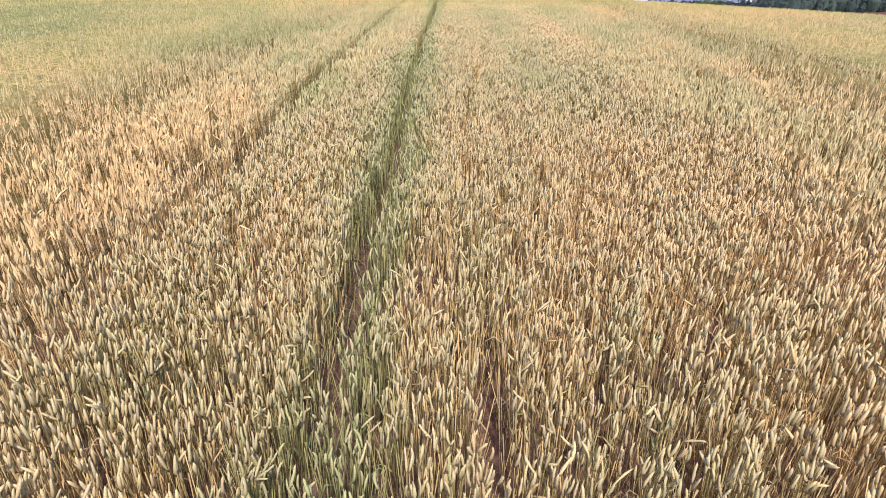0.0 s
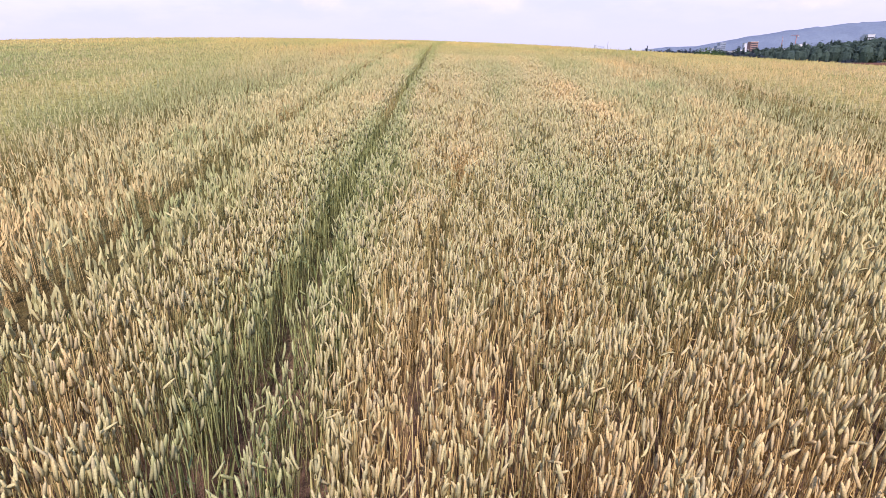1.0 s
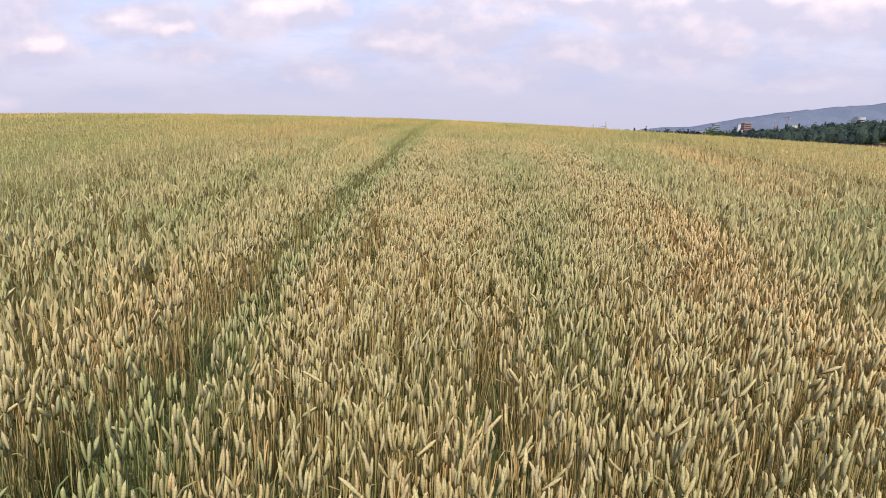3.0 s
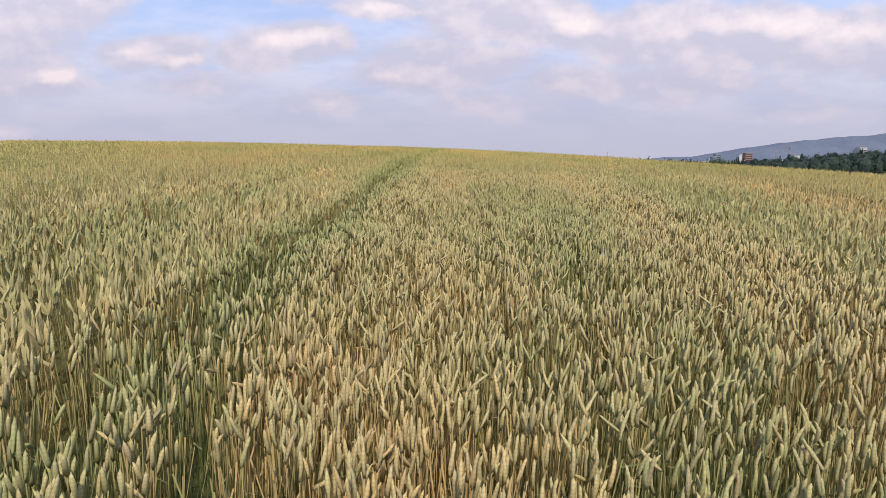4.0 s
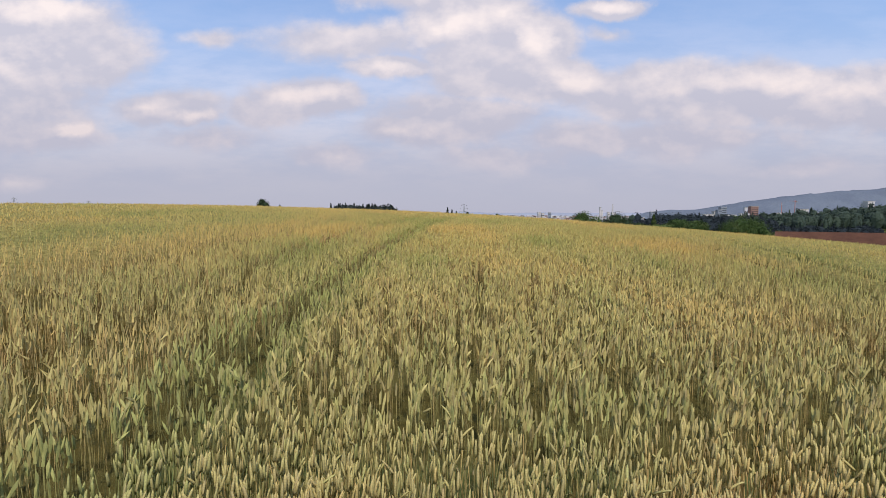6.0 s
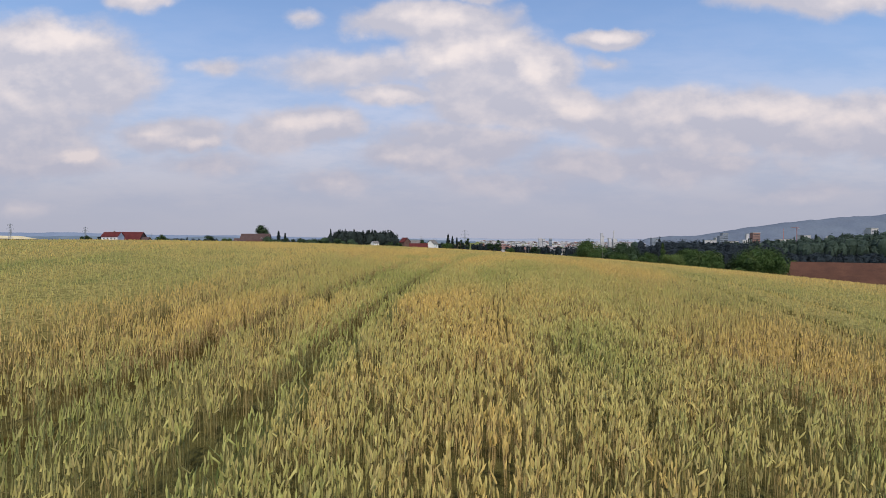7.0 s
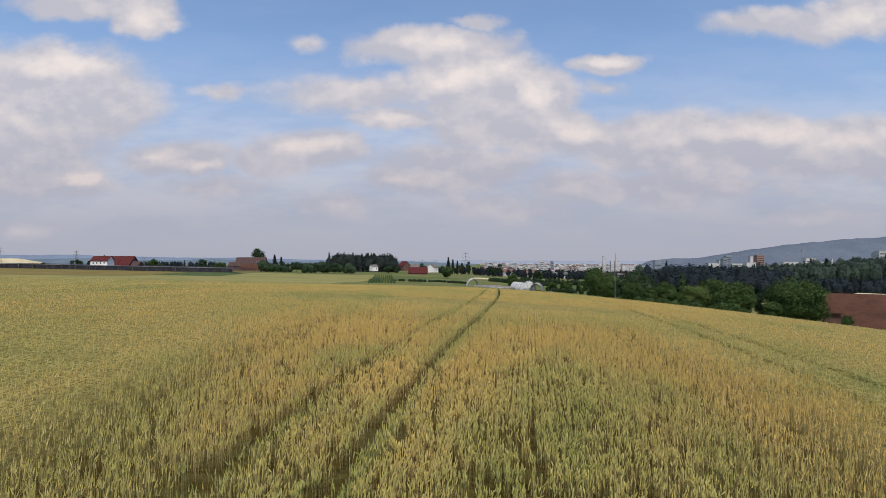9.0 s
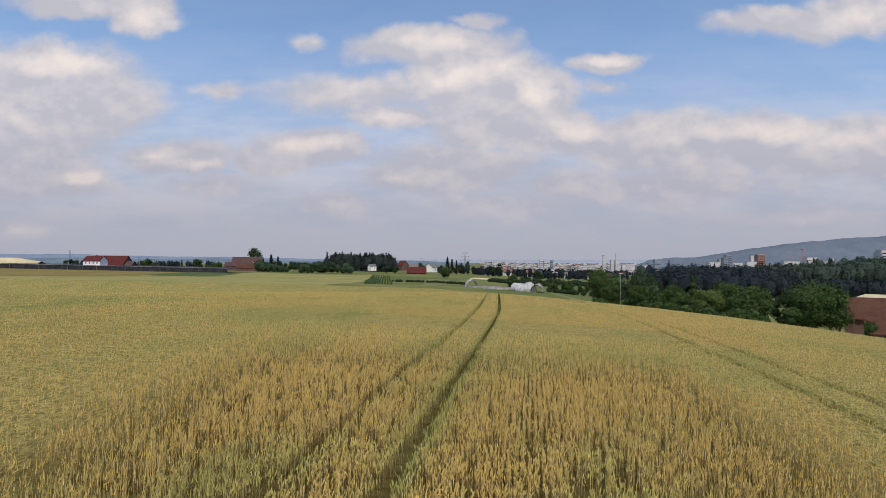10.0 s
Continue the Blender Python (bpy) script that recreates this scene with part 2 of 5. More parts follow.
def make_tiles(c1, c2, pitch):
    def make(n, b):
        oc = obj_coord(n)
        rows = n.add("ShaderNodeTexWave")
        rows.wave_type, rows.bands_direction = "BANDS", "Z"
        n.put(rows.inputs["Vector"], oc)
        rows.inputs["Scale"].default_value = 1.0 / pitch
        rows.inputs["Distortion"].default_value = 0.6
        col = n.mix(n.step(n.noise(oc, 0.35, 6, 0.65), 0.3, 0.7), c1, c2)
        col = n.mix(n.step(n.noise(oc, 7.0, 2), 0.35, 0.7, 0.0, 0.45), col, tuple(x * 0.5 for x in c1))
        n.put(b.inputs["Base Color"], col)
        b.inputs["Roughness"].default_value = 0.9
        b.inputs["Specular IOR Level"].default_value = 0.1
        bump(n, b, rows.outputs["Fac"], 0.05, 0.6)
    return make


def make_glass(n, b):
    b.inputs["Base Color"].default_value = (0.03, 0.04, 0.05, 1)
    b.inputs["Roughness"].default_value = 0.08


EAR = material("wheat_ear", make_ear)
STALK = material("wheat_stalk", make_stalk)
BLADE = material("wheat_leaf", make_leaf_blade)
UNDER = material("understorey", make_understorey)
GROUND = material("meadow", make_ground)
LEAF = foliage("leaf_green", (0.022, 0.046, 0.012), (0.052, 0.094, 0.022), (0.075, 0.085, 0.026))
LEAF_DARK = foliage("leaf_dark", (0.019, 0.036, 0.016), (0.032, 0.058, 0.024), (0.035, 0.055, 0.022))
# Bluish distance haze sits in FOREST's leaf colours; SLOPE_WOOD is a lighter copy.
FOREST = foliage("forest_canopy_hazed", (0.012, 0.019, 0.025), (0.019, 0.029, 0.034), (0.016, 0.025, 0.026), 1.2)
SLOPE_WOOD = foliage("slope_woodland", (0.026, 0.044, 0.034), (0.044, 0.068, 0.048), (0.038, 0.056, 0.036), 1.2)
LEAF_LIGHT = foliage("leaf_light", (0.05, 0.085, 0.02), (0.12, 0.17, 0.05))
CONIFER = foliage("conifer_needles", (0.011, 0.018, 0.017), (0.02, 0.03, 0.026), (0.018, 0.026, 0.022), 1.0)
BARK = surf("bark", (0.10, 0.075, 0.05), (0.17, 0.13, 0.09), 3.0, 0.9)
PLASTER = surf("plaster", (0.74, 0.72, 0.68), (0.82, 0.80, 0.77), 0.5, 0.9, fine=0.1)
BRICK_WALL = surf("brown_boarding", (0.115, 0.07, 0.06), (0.16, 0.095, 0.08), 0.6, 0.85)
RED_TILES = material("red_tiles", make_tiles((0.085, 0.022, 0.022), (0.12, 0.032, 0.03), 0.35))
BROWN_TILES = material("brown_tiles", make_tiles((0.072, 0.036, 0.024), (0.115, 0.056, 0.036), 0.35))
DARK_TILES = material("dark_tiles", make_tiles((0.075, 0.05, 0.048), (0.11, 0.072, 0.068), 0.35))
GREY_TILES = material("grey_tiles", make_tiles((0.13, 0.125, 0.12), (0.2, 0.19, 0.18), 0.35))
TIMBER = surf("weathered_timber", (0.13, 0.09, 0.06), (0.22, 0.16, 0.11), 2.0, 0.85)
GLASS = material("window_glass", make_glass)
WHITE_PAINT = surf("white_paint", (0.72, 0.72, 0.70), (0.8, 0.8, 0.78), 1.0, 0.6, fine=0.08)
STEEL = surf("galvanised_steel", (0.30, 0.31, 0.32), (0.40, 0.41, 0.42), 2.0, 0.5, 0.7)
FILM = surf("tunnel_film", (0.40, 0.41, 0.42), (0.62, 0.62, 0.61), 0.6, 0.4, fine=0.15)
FILM_GREY = surf("soiled_film", (0.12, 0.112, 0.095), (0.27, 0.255, 0.225), 0.5, 0.5)
NET = surf("hail_net", (0.022, 0.024, 0.032), (0.045, 0.045, 0.055), 0.3, 0.85)
# Paler grey puts the glint on the nets' top edge into the colour.
NET_GLINT = surf("net_ridge", (0.16, 0.17, 0.20), (0.25, 0.26, 0.29), 0.2, 0.5)
CONCRETE = surf("concrete", (0.36, 0.36, 0.36), (0.46, 0.46, 0.45), 0.05, 0.85)
# Distance haze put into two base colours: pale walls dimmer, brick duller.
PALE_WALL = surf("hazed_pale_plaster", (0.40, 0.40, 0.42), (0.56, 0.55, 0.56), 0.05, 0.85, fine=0.1)
BRICK_TOWER = surf("hazed_brick_facade", (0.24, 0.14, 0.12), (0.29, 0.18, 0.15), 0.1, 0.85)
BLUE_GLASS = surf("curtain_wall", (0.16, 0.19, 0.24), (0.24, 0.28, 0.33), 0.08, 0.35)
MUTED_TILES = material("muted_tiles", make_tiles((0.17, 0.10, 0.09), (0.23, 0.14, 0.12), 0.35))
CRANE_RED = surf("crane_paint", (0.36, 0.16, 0.15), (0.40, 0.19, 0.17), 0.2, 0.6)
CROP_OLIVE = surf("olive_crop", (0.17, 0.135, 0.038), (0.21, 0.17, 0.055), 0.05, 0.9)
CROP_GREEN = surf("green_crop", (0.055, 0.085, 0.028), (0.085, 0.115, 0.038), 0.12, 0.9)
MEADOW = surf("meadow_grass", (0.105, 0.125, 0.045), (0.15, 0.16, 0.06), 0.05, 0.9)
MAIZE = surf("maize_leaves", (0.03, 0.06, 0.02), (0.05, 0.085, 0.028), 0.6, 0.9)
CROP_PALE = surf("pale_crop", (0.21, 0.20, 0.07), (0.27, 0.25, 0.09), 0.04, 0.9)
STUBBLE = surf("pale_stubble", (0.46, 0.40, 0.25), (0.55, 0.49, 0.33), 0.03, 0.9)
DRY_GRASS = surf("dry_grass", (0.20, 0.18, 0.08), (0.12, 0.14, 0.05), 0.4, 0.95)
# Distance haze is painted into the ridge colours, bluer and paler further off.
HILL = surf("wooded_ridge_hazed", (0.112, 0.138, 0.182), (0.132, 0.162, 0.205), 0.006, 1.0, fine=0.35, bump_d=6.0)
HILL_FAR = surf("far_ridge_hazed", (0.15, 0.195, 0.27), (0.18, 0.225, 0.30), 0.004, 1.0, fine=0.12, bump_d=3.0)
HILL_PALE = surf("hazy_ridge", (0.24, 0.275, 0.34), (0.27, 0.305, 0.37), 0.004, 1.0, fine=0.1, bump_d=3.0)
HILL_MID = surf("far_fields_hazed", (0.11, 0.15, 0.19), (0.14, 0.18, 0.215), 0.008, 1.0, fine=0.2, bump_d=3.0)


# ------------------------------------------------------------ mesh helpers
def part(name, bm, mat, parent=None, label=""):
    me = bpy.data.meshes.new(name)
    bm.to_mesh(me)
    bm.free()
    me.materials.append(mat)
    ob = new(name, me)
    if parent is not None:
        ob.parent = parent
    if label:
        ob["label"] = label
    return ob


def empty(name, x, y, z, turn=0.0):
    ob = new(name)
    ob.matrix_world = pose(x, y, z, 0, 0, turn)
    return ob


def box(bm, x0, y0, z0, x1, y1, z1, bevel=0.0):
    r = bmesh.ops.create_cube(bm, size=1.0)
    vs = r["verts"]
    for v in vs:
        v.co = Vector(((x0 + x1) / 2 + v.co.x * (x1 - x0), (y0 + y1) / 2 + v.co.y * (y1 - y0), (z0 + z1) / 2 + v.co.z * (z1 - z0)))
    if bevel:
        es = list({e for v in vs for e in v.link_edges})
        bmesh.ops.bevel(bm, geom=es, offset=bevel, segments=1, affect="EDGES")
    return bm


def one_box(*a, bevel=0.0):
    return box(bmesh.new(), *a, bevel=bevel)


def tube(bm, a, b, r0, r1, sides=7):
    a, b = Vector(a), Vector(b)
    q = (b - a).to_track_quat("Z", "Y")
    rings = []
    for c, r in ((a, r0), (b, r1)):
        rings.append([bm.verts.new(c + q @ Vector((r * math.cos(i * math.tau / sides), r * math.sin(i * math.tau / sides), 0))) for i in range(sides)])
    for i in range(sides):
        j = (i + 1) % sides
        bm.faces.new((rings[0][i], rings[0][j], rings[1][j], rings[1][i]))
    bm.faces.new(rings[1])
    bm.faces.new(rings[0][::-1])
    return bm


def np_mesh(name, verts, faces, mats, mat_ids=None, smooth=False, attrs=None):
    """A mesh from numpy arrays; faces is (n, 3) or (n, 4)."""
    me = bpy.data.meshes.new(name)
    k = faces.shape[1]
    me.vertices.add(len(verts))
    me.vertices.foreach_set("co", np.ascontiguousarray(verts, dtype=np.float32).ravel())
    me.loops.add(faces.size)
    me.loops.foreach_set("vertex_index", np.ascontiguousarray(faces, dtype=np.int32).ravel())
    me.polygons.add(len(faces))
    me.polygons.foreach_set("loop_start", np.arange(0, faces.size, k, dtype=np.int32))
    me.polygons.foreach_set("loop_total", np.full(len(faces), k, dtype=np.int32))
    for m in mats:
        me.materials.append(m)
    if mat_ids is not None:
        me.polygons.foreach_set("material_index", np.ascontiguousarray(mat_ids, dtype=np.int32))
    me.update(calc_edges=True)
    me.polygons.foreach_set("use_smooth", np.full(len(faces), bool(smooth)))
    for key, val in (attrs or {}).items():
        a = me.attributes.new(key, "FLOAT", "POINT")
        a.data.foreach_set("value", np.ascontiguousarray(val, dtype=np.float32))
    return me


# ------------------------------------------------------------ the lie of the land
CROP_H = 0.80


def sstep(a, b, v):
    t = np.clip((np.asarray(v, dtype=float) - a) / (b - a), 0, 1)
    return t * t * (3 - 2 * t)


def knoll(x, y):
    x, y = np.clip(x, -85, 75), np.clip(y, -60, 172)
    swell = np.interp(y, [105, 127, 154, 172], [0, 0.25, 0.85, 1.45]) * np.exp(-((x - 10) / 25) ** 2)
    return (swell + 0.0867 * y - 4.86e-4 * y * y - 3.4e-7 * y ** 3 - 0.0021 * x - 5.42e-4 * x * x - 1.092e-3 * x * y
            - 2.57e-6 * x * x * y + 6.57e-6 * x * y * y)


def plain(x, y):
    base = np.where(x < 0, -6.5 - 0.021 * np.maximum(x, -360), -6.5 - 22 * np.tanh(0.0023 * x))
    shelf = np.interp(x, [-60, 0, 50, 110], [3.4, 3.0, 1.2, 0.0])
    base = base + shelf * (1 - sstep(245, 400, y)) - 0.013 * np.clip(y - 520, 0, 900) + 20 * sstep(2000, 3000, y) * sstep(0, 300, x)
    return base + 20 * sstep(250, 560, x) * sstep(300, 600, y) * (1 - sstep(1000, 1600, y))


def canopy(x, y):
    """Height of the tops of the crop, and the ground plus crop height beyond the field."""
    x, y = np.asarray(x, dtype=float), np.asarray(y, dtype=float)
    far = np.maximum.reduce([sstep(165, 255, y), sstep(56, 118, x), sstep(70, 160, -x), sstep(40, 120, -y)])
    return (1 - far) * knoll(x, y) + far * (plain(x, y) + CROP_H)


def land(x, y):
    return canopy(x, y) - CROP_H - 0.06


def ground_at(x, y):
    return float(land(x, y))


KY = np.array([-40, -5, 10, 25, 40, 55, 70, 85, 100, 120, 150, 180.0])
KX = np.array([-1.6, -0.81, -0.45, 0.25, 0.66, 2.1, 4.42, 6.9, 9.15, 11.2, 14.2, 17.3])


def wheel_x(y):
    """Where the tramline's right wheel track runs."""
    y = np.asarray(y, dtype=float)
    return (np.interp(y - 5, KY, KX) + np.interp(y, KY, KX) * 2 + np.interp(y + 5, KY, KX)) / 4


def tracks_u(y):
    """Offsets of the wheel tracks from the right one."""
    second = sum(np.interp(y + d, [15, 25, 35, 45, 53, 70, 77, 88], [8.3, 8.7, 9.7, 11.2, 11.9, 11.9, 11.4, 10.9]) for d in (-6, -3, 0, 3, 6)) / 5
    return (np.zeros_like(y), np.full_like(y, -1.8), second, second + 1.8)


class Value2D:
    """Smooth random values over the plan."""

    def __init__(self, seed):
        self.g = np.random.RandomState(seed).rand(64, 64)

    def at(self, x, y):
        xi, yi = np.floor(x).astype(int), np.floor(y).astype(int)
        fx, fy = x - xi, y - yi
        fx, fy = fx * fx * (3 - 2 * fx), fy * fy * (3 - 2 * fy)
        g = self.g
        a, b = g[xi % 64, yi % 64], g[(xi + 1) % 64, yi % 64]
        c, d = g[xi % 64, (yi + 1) % 64], g[(xi + 1) % 64, (yi + 1) % 64]
        return (a * (1 - fx) + b * fx) * (1 - fy) + (c * (1 - fx) + d * fx) * fy


VN = [Value2D(s) for s in (11, 12, 13, 14)]


def ripeness(x, y):
    """0 green, 1 golden: broad patches, streaks along the rows, green rims at the wheel tracks."""
    u = x - wheel_x(y)
    v = 0.46 * VN[0].at(u / 4.5 + 7, y / 9 + 3) + 0.33 * VN[1].at(u / 1.3, y / 3.2) + 0.21 * VN[2].at(u / 0.45, y / 0.9)
    r = 0.52 + (v - 0.5) * 1.6
    r = r + (1 - sstep(5, 12, y)) * (0.12 + 0.10 * sstep(-5.0, 0.5, u))
    r = r - 0.06 * sstep(14, 20, y) * (1 - sstep(30, 38, y))
    r = r - 0.16 * sstep(1.0, 4.0, -u) * sstep(9, 14, y) * (1 - sstep(31, 38, y))
    r = r + 0.08 * np.exp(-((u + 6) / 2.4) ** 2 - ((y - 49) / 6) ** 2) - 0.55 * np.exp(-((u + 2.7) / 0.9) ** 2 - ((y - 66.5) / 1.8) ** 2)
    r = r - 0.12 * sstep(0.7, -0.1, u) * sstep(-6.5, -4.5, u) * sstep(36, 40, y) * (1 - sstep(52, 58, y))
    r = r + 0.40 * np.exp(-((u - 2.1) / 1.9) ** 2 - ((y - 49) / 4.5) ** 2) - 0.12 * sstep(33, 36, y) * (1 - sstep(42, 45, y))
    r = r - 0.18 * np.exp(-((u - 1.5) / 1.2) ** 2 - ((y - 15) / 3.0) ** 2)
    r = r - 0.35 * np.exp(-((u + 4.6) / 2.2) ** 2 - ((y - 11) / 2.8) ** 2) - 0.2 * np.exp(-((u - 7.4) / 1.5) ** 2 - ((y - 13) / 2.5) ** 2)
    r = r - 0.40 * np.exp(-((u - 2.2) / 1.0) ** 2 - ((y - 57) / 3.5) ** 2)
    r = r + 0.14 * np.exp(-((u - 8.2) / 1.5) ** 2 - ((y - 64) / 3.0) ** 2)
    r = r + 0.10 * sstep(3.5, 6.5, u) * sstep(56, 64, y)
    r = r + 0.05 * sstep(37, 44, y) + 0.12 * sstep(62, 75, y)
    for tu in tracks_u(y):
        r = r - np.where(tu > 5, 0.15 + 0.30 * (1 - sstep(48, 60, y)), np.where(tu < -1, 0.3 * sstep(4, 10, y) + 0.15 * sstep(38, 44, y), 0.75 - 0.2 * sstep(56, 64, y))) * np.exp(-((u - tu - 0.06) / 0.3) ** 2)
    return np.clip(r, 0, 1)


def open_ground(x, y):
    """1 where no plants stand: the wheel tracks, a missed drill row and a few bare spots."""
    u = x - wheel_x(y)
    gap = np.zeros_like(u)
    for tu in tracks_u(y):
        wob = 0.05 * (VN[3].at(y / 1.7, tu + 0 * y) - 0.5)
        gap = np.maximum(gap, (np.abs(u - tu - wob) < np.where(tu > 5, 0.16 + 0.10 * (1 - sstep(48, 60, y)), np.where(tu < -1, 0.03 + 0.11 * sstep(3.5, 6, y) + 0.05 * sstep(36, 42, y) * (1 - sstep(56, 64, y)), 0.02 + 0.11 * sstep(2.2, 3.4, y) + 0.02 * sstep(34, 40, y)))).astype(float))
    row = np.interp(y, [4, 8, 15, 28, 46, 56, 69, 80], [0.9, 1.0, 1.63, 1.88, 2.95, 3.1, 2.3, 2.2])
    row = row + (0.10 + 0.16 * sstep(34, 42, y)) * (VN[0].at(y / 0.9, 0 * y + 2.5) - 0.5) + 0.05 * (VN[1].at(y / 0.25, 0 * y + 8.5) - 0.5)
    patchy = (VN[2].at(y / 2.1, 0 * y + 5.5) > 0.42) & (VN[3].at(y / 0.45, 0 * y + 3.5) > 0.3 + 0.2 * sstep(34, 42, y))
    gap = np.maximum(gap, ((np.abs(u - row) < 0.056 + 0.022 * sstep(34, 42, y)) & patchy).astype(float))
    gap = np.maximum(gap, ((np.abs(u - 9.8 - 0.2 * (VN[2].at(y / 0.8, 0 * y) - 0.5)) < 0.10) & (np.abs(y - 55.3) < 2.3)).astype(float))
    # a torn strip where the crop lies flat and the straw behind it shows
    torn = np.abs(y - 65.0 + 0.25 * (x - 11.0) - 0.5 * (VN[0].at(x / 0.7, 0 * x + 4.5) - 0.5)) - 0.10 - 0.28 * sstep(11.5, 13.2, x)
    gap = np.maximum(gap, ((torn < 0) & (x > 10.6) & (x < 14.4)).astype(float))
    gap = np.maximum(gap, (VN[1].at(u / 0.35 + 20, y / 1.1) * VN[0].at(u / 5.0, y / 6.0 + 9) > 0.77).astype(float))
    return gap


def camera_lane(y):
    return 0.11 * y - 0.0005 * y * y


def beyond(x, y):
    """Metres outside the stretch that is passed close by."""
    return np.maximum(np.maximum(np.abs(x - camera_lane(y)) - np.where(y < 31, 4.5, 5.0), (y - 72) * 0.4), 0.0)


# zones of the field: detailed plants near the flown lane, sparser ones further off
def zone(x, y):
    off = np.abs(x - camera_lane(y))
    near = (off < 2.4 + 0.8 * (1 - sstep(6, 9, y))) & (y > 0.2) & (y < 31)
    mid = (beyond(x, y) < 8.0) & (y > -1) & ~near
    return near, mid


FX0, FX1, FY0, FY1 = -215.0, 54.0, -14.0, 250.0


# ------------------------------------------------------------ ground sheets
def sheet(name, xs, ys, zf, mats, label, attrs=None, smooth=True, kind="structure", category="ground"):
    X, Y = np.meshgrid(xs, ys)
    Z = zf(X, Y)
    v = np.stack([X.ravel(), Y.ravel(), Z.ravel()], 1)
    nx, ny = len(xs), len(ys)
    i = (np.arange(ny - 1)[:, None] * nx + np.arange(nx - 1)[None, :]).ravel()
    f = np.stack([i, i + 1, i + nx + 1, i + nx], 1)
    extra = {k: fn(X, Y).ravel() for k, fn in (attrs or {}).items()}
    ob = new(name, np_mesh(name, v, f, mats, smooth=smooth, attrs=extra))
    return tagged(ob, label, category, kind=kind)


def graded(lo, hi, inner, fine, grow=1.12):
    pts = list(np.arange(-inner, inner + 1e-6, fine))
    a, s = inner, fine
    while a < hi:
        s *= grow
        a += s
        pts.append(a)
    a, s = -inner, fine
    while a > lo:
        s *= grow
        a -= s
        pts.insert(0, a)
    return np.array(pts)


gx = graded(-5200, 5200, 180, 6.0)
gy = graded(-5200, 6200, 300, 6.0)
sheet("ground", gx, gy, lambda X, Y: land(X, Y) - 0.25 * ((X > FX0) & (X < FX1) & (Y > FY0) & (Y < FY1)), [GROUND],
      "green rolling meadow land with mixed fields reaching the horizon")

# the crop's floor, laid along the wheel tracks so that their grooves are sharp
cols = set()
for k in range(-65, 72):
    cols.add(round(k * 0.5, 3))
for k in range(1, 130):
    cols.add(round(-32.4 - k * 1.6, 3))
    cols.add(round(35.6 + k * 1.2, 3))
for g0 in (0.0, -1.8):
    for d in (-0.24, -0.15, -0.11, 0.0, 0.11, 0.15, 0.24):
        cols.add(round(g0 + d, 3))
for k in range(50):
    cols.add(round(8.1 + k * 0.12, 3))
ucols = np.array(sorted(cols))
vrows = np.concatenate([np.arange(FY0, 75, 0.6), np.arange(75, 130, 0.9), np.arange(130, FY1 + 1, 2.5)])


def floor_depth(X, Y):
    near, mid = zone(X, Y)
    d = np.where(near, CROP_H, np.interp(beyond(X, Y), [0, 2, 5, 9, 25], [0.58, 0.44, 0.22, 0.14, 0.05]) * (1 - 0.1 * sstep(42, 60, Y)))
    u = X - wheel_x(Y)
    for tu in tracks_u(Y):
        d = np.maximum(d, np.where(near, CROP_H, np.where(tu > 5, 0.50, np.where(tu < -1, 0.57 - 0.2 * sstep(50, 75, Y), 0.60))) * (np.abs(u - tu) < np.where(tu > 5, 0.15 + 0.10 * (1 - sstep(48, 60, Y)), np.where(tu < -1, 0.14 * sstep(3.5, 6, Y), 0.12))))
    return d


U, V = np.meshgrid(ucols, vrows)
FXg = U + wheel_x(V)
inside = (FXg > FX0) & (FXg < FX1)
D = floor_depth(FXg, V)
rough_z = 0.05 * (VN[0].at(FXg * 3.1, V * 2.3) - 0.5) + 0.07 * (VN[1].at(FXg * 0.9, V * 0.7) - 0.5)
Z = canopy(FXg, V) - D + rough_z * (D < 0.5)
verts = np.stack([FXg.ravel(), V.ravel(), Z.ravel()], 1)
nx, ny = len(ucols), len(vrows)
idx = (np.arange(ny - 1)[:, None] * nx + np.arange(nx - 1)[None, :])
ok = inside[:-1, :-1] & inside[1:, 1:] & inside[1:, :-1] & inside[:-1, 1:]
idx = idx[ok]
quads = np.stack([idx, idx + 1, idx + nx + 1, idx + nx], 1)
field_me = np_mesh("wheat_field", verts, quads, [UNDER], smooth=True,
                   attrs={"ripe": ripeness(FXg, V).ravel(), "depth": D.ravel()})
tagged(new("wheat_field", field_me), "ripening wheat field floor of straw and brown soil with wheel tracks, gap shade painted in", "field", kind="stuff")


# ------------------------------------------------------------ wheat plants
RS = np.random.RandomState(5)


def sow(x0, x1, y0, y1, density, rows=0.13, jitter=0.02, tillers=4):
    """Tufts of a few stalks in drill rows along the wheel tracks: x, y."""
    n = int((x1 - x0) * (y1 - y0) * density / tillers)
    y = RS.uniform(y0, y1, n)
    u = RS.uniform(x0, x1, n)
    u = np.round(u / rows) * rows + RS.normal(0, jitter, n)
    y, u = np.repeat(y, tillers), np.repeat(u, tillers)
    y, u = y + RS.normal(0, 0.022, len(y)), u + RS.normal(0, 0.02, len(u))
    x = u + wheel_x(y)
    keep = (open_ground(x, y) < 0.5) & (x > FX0) & (x < FX1)
    return x[keep], y[keep]


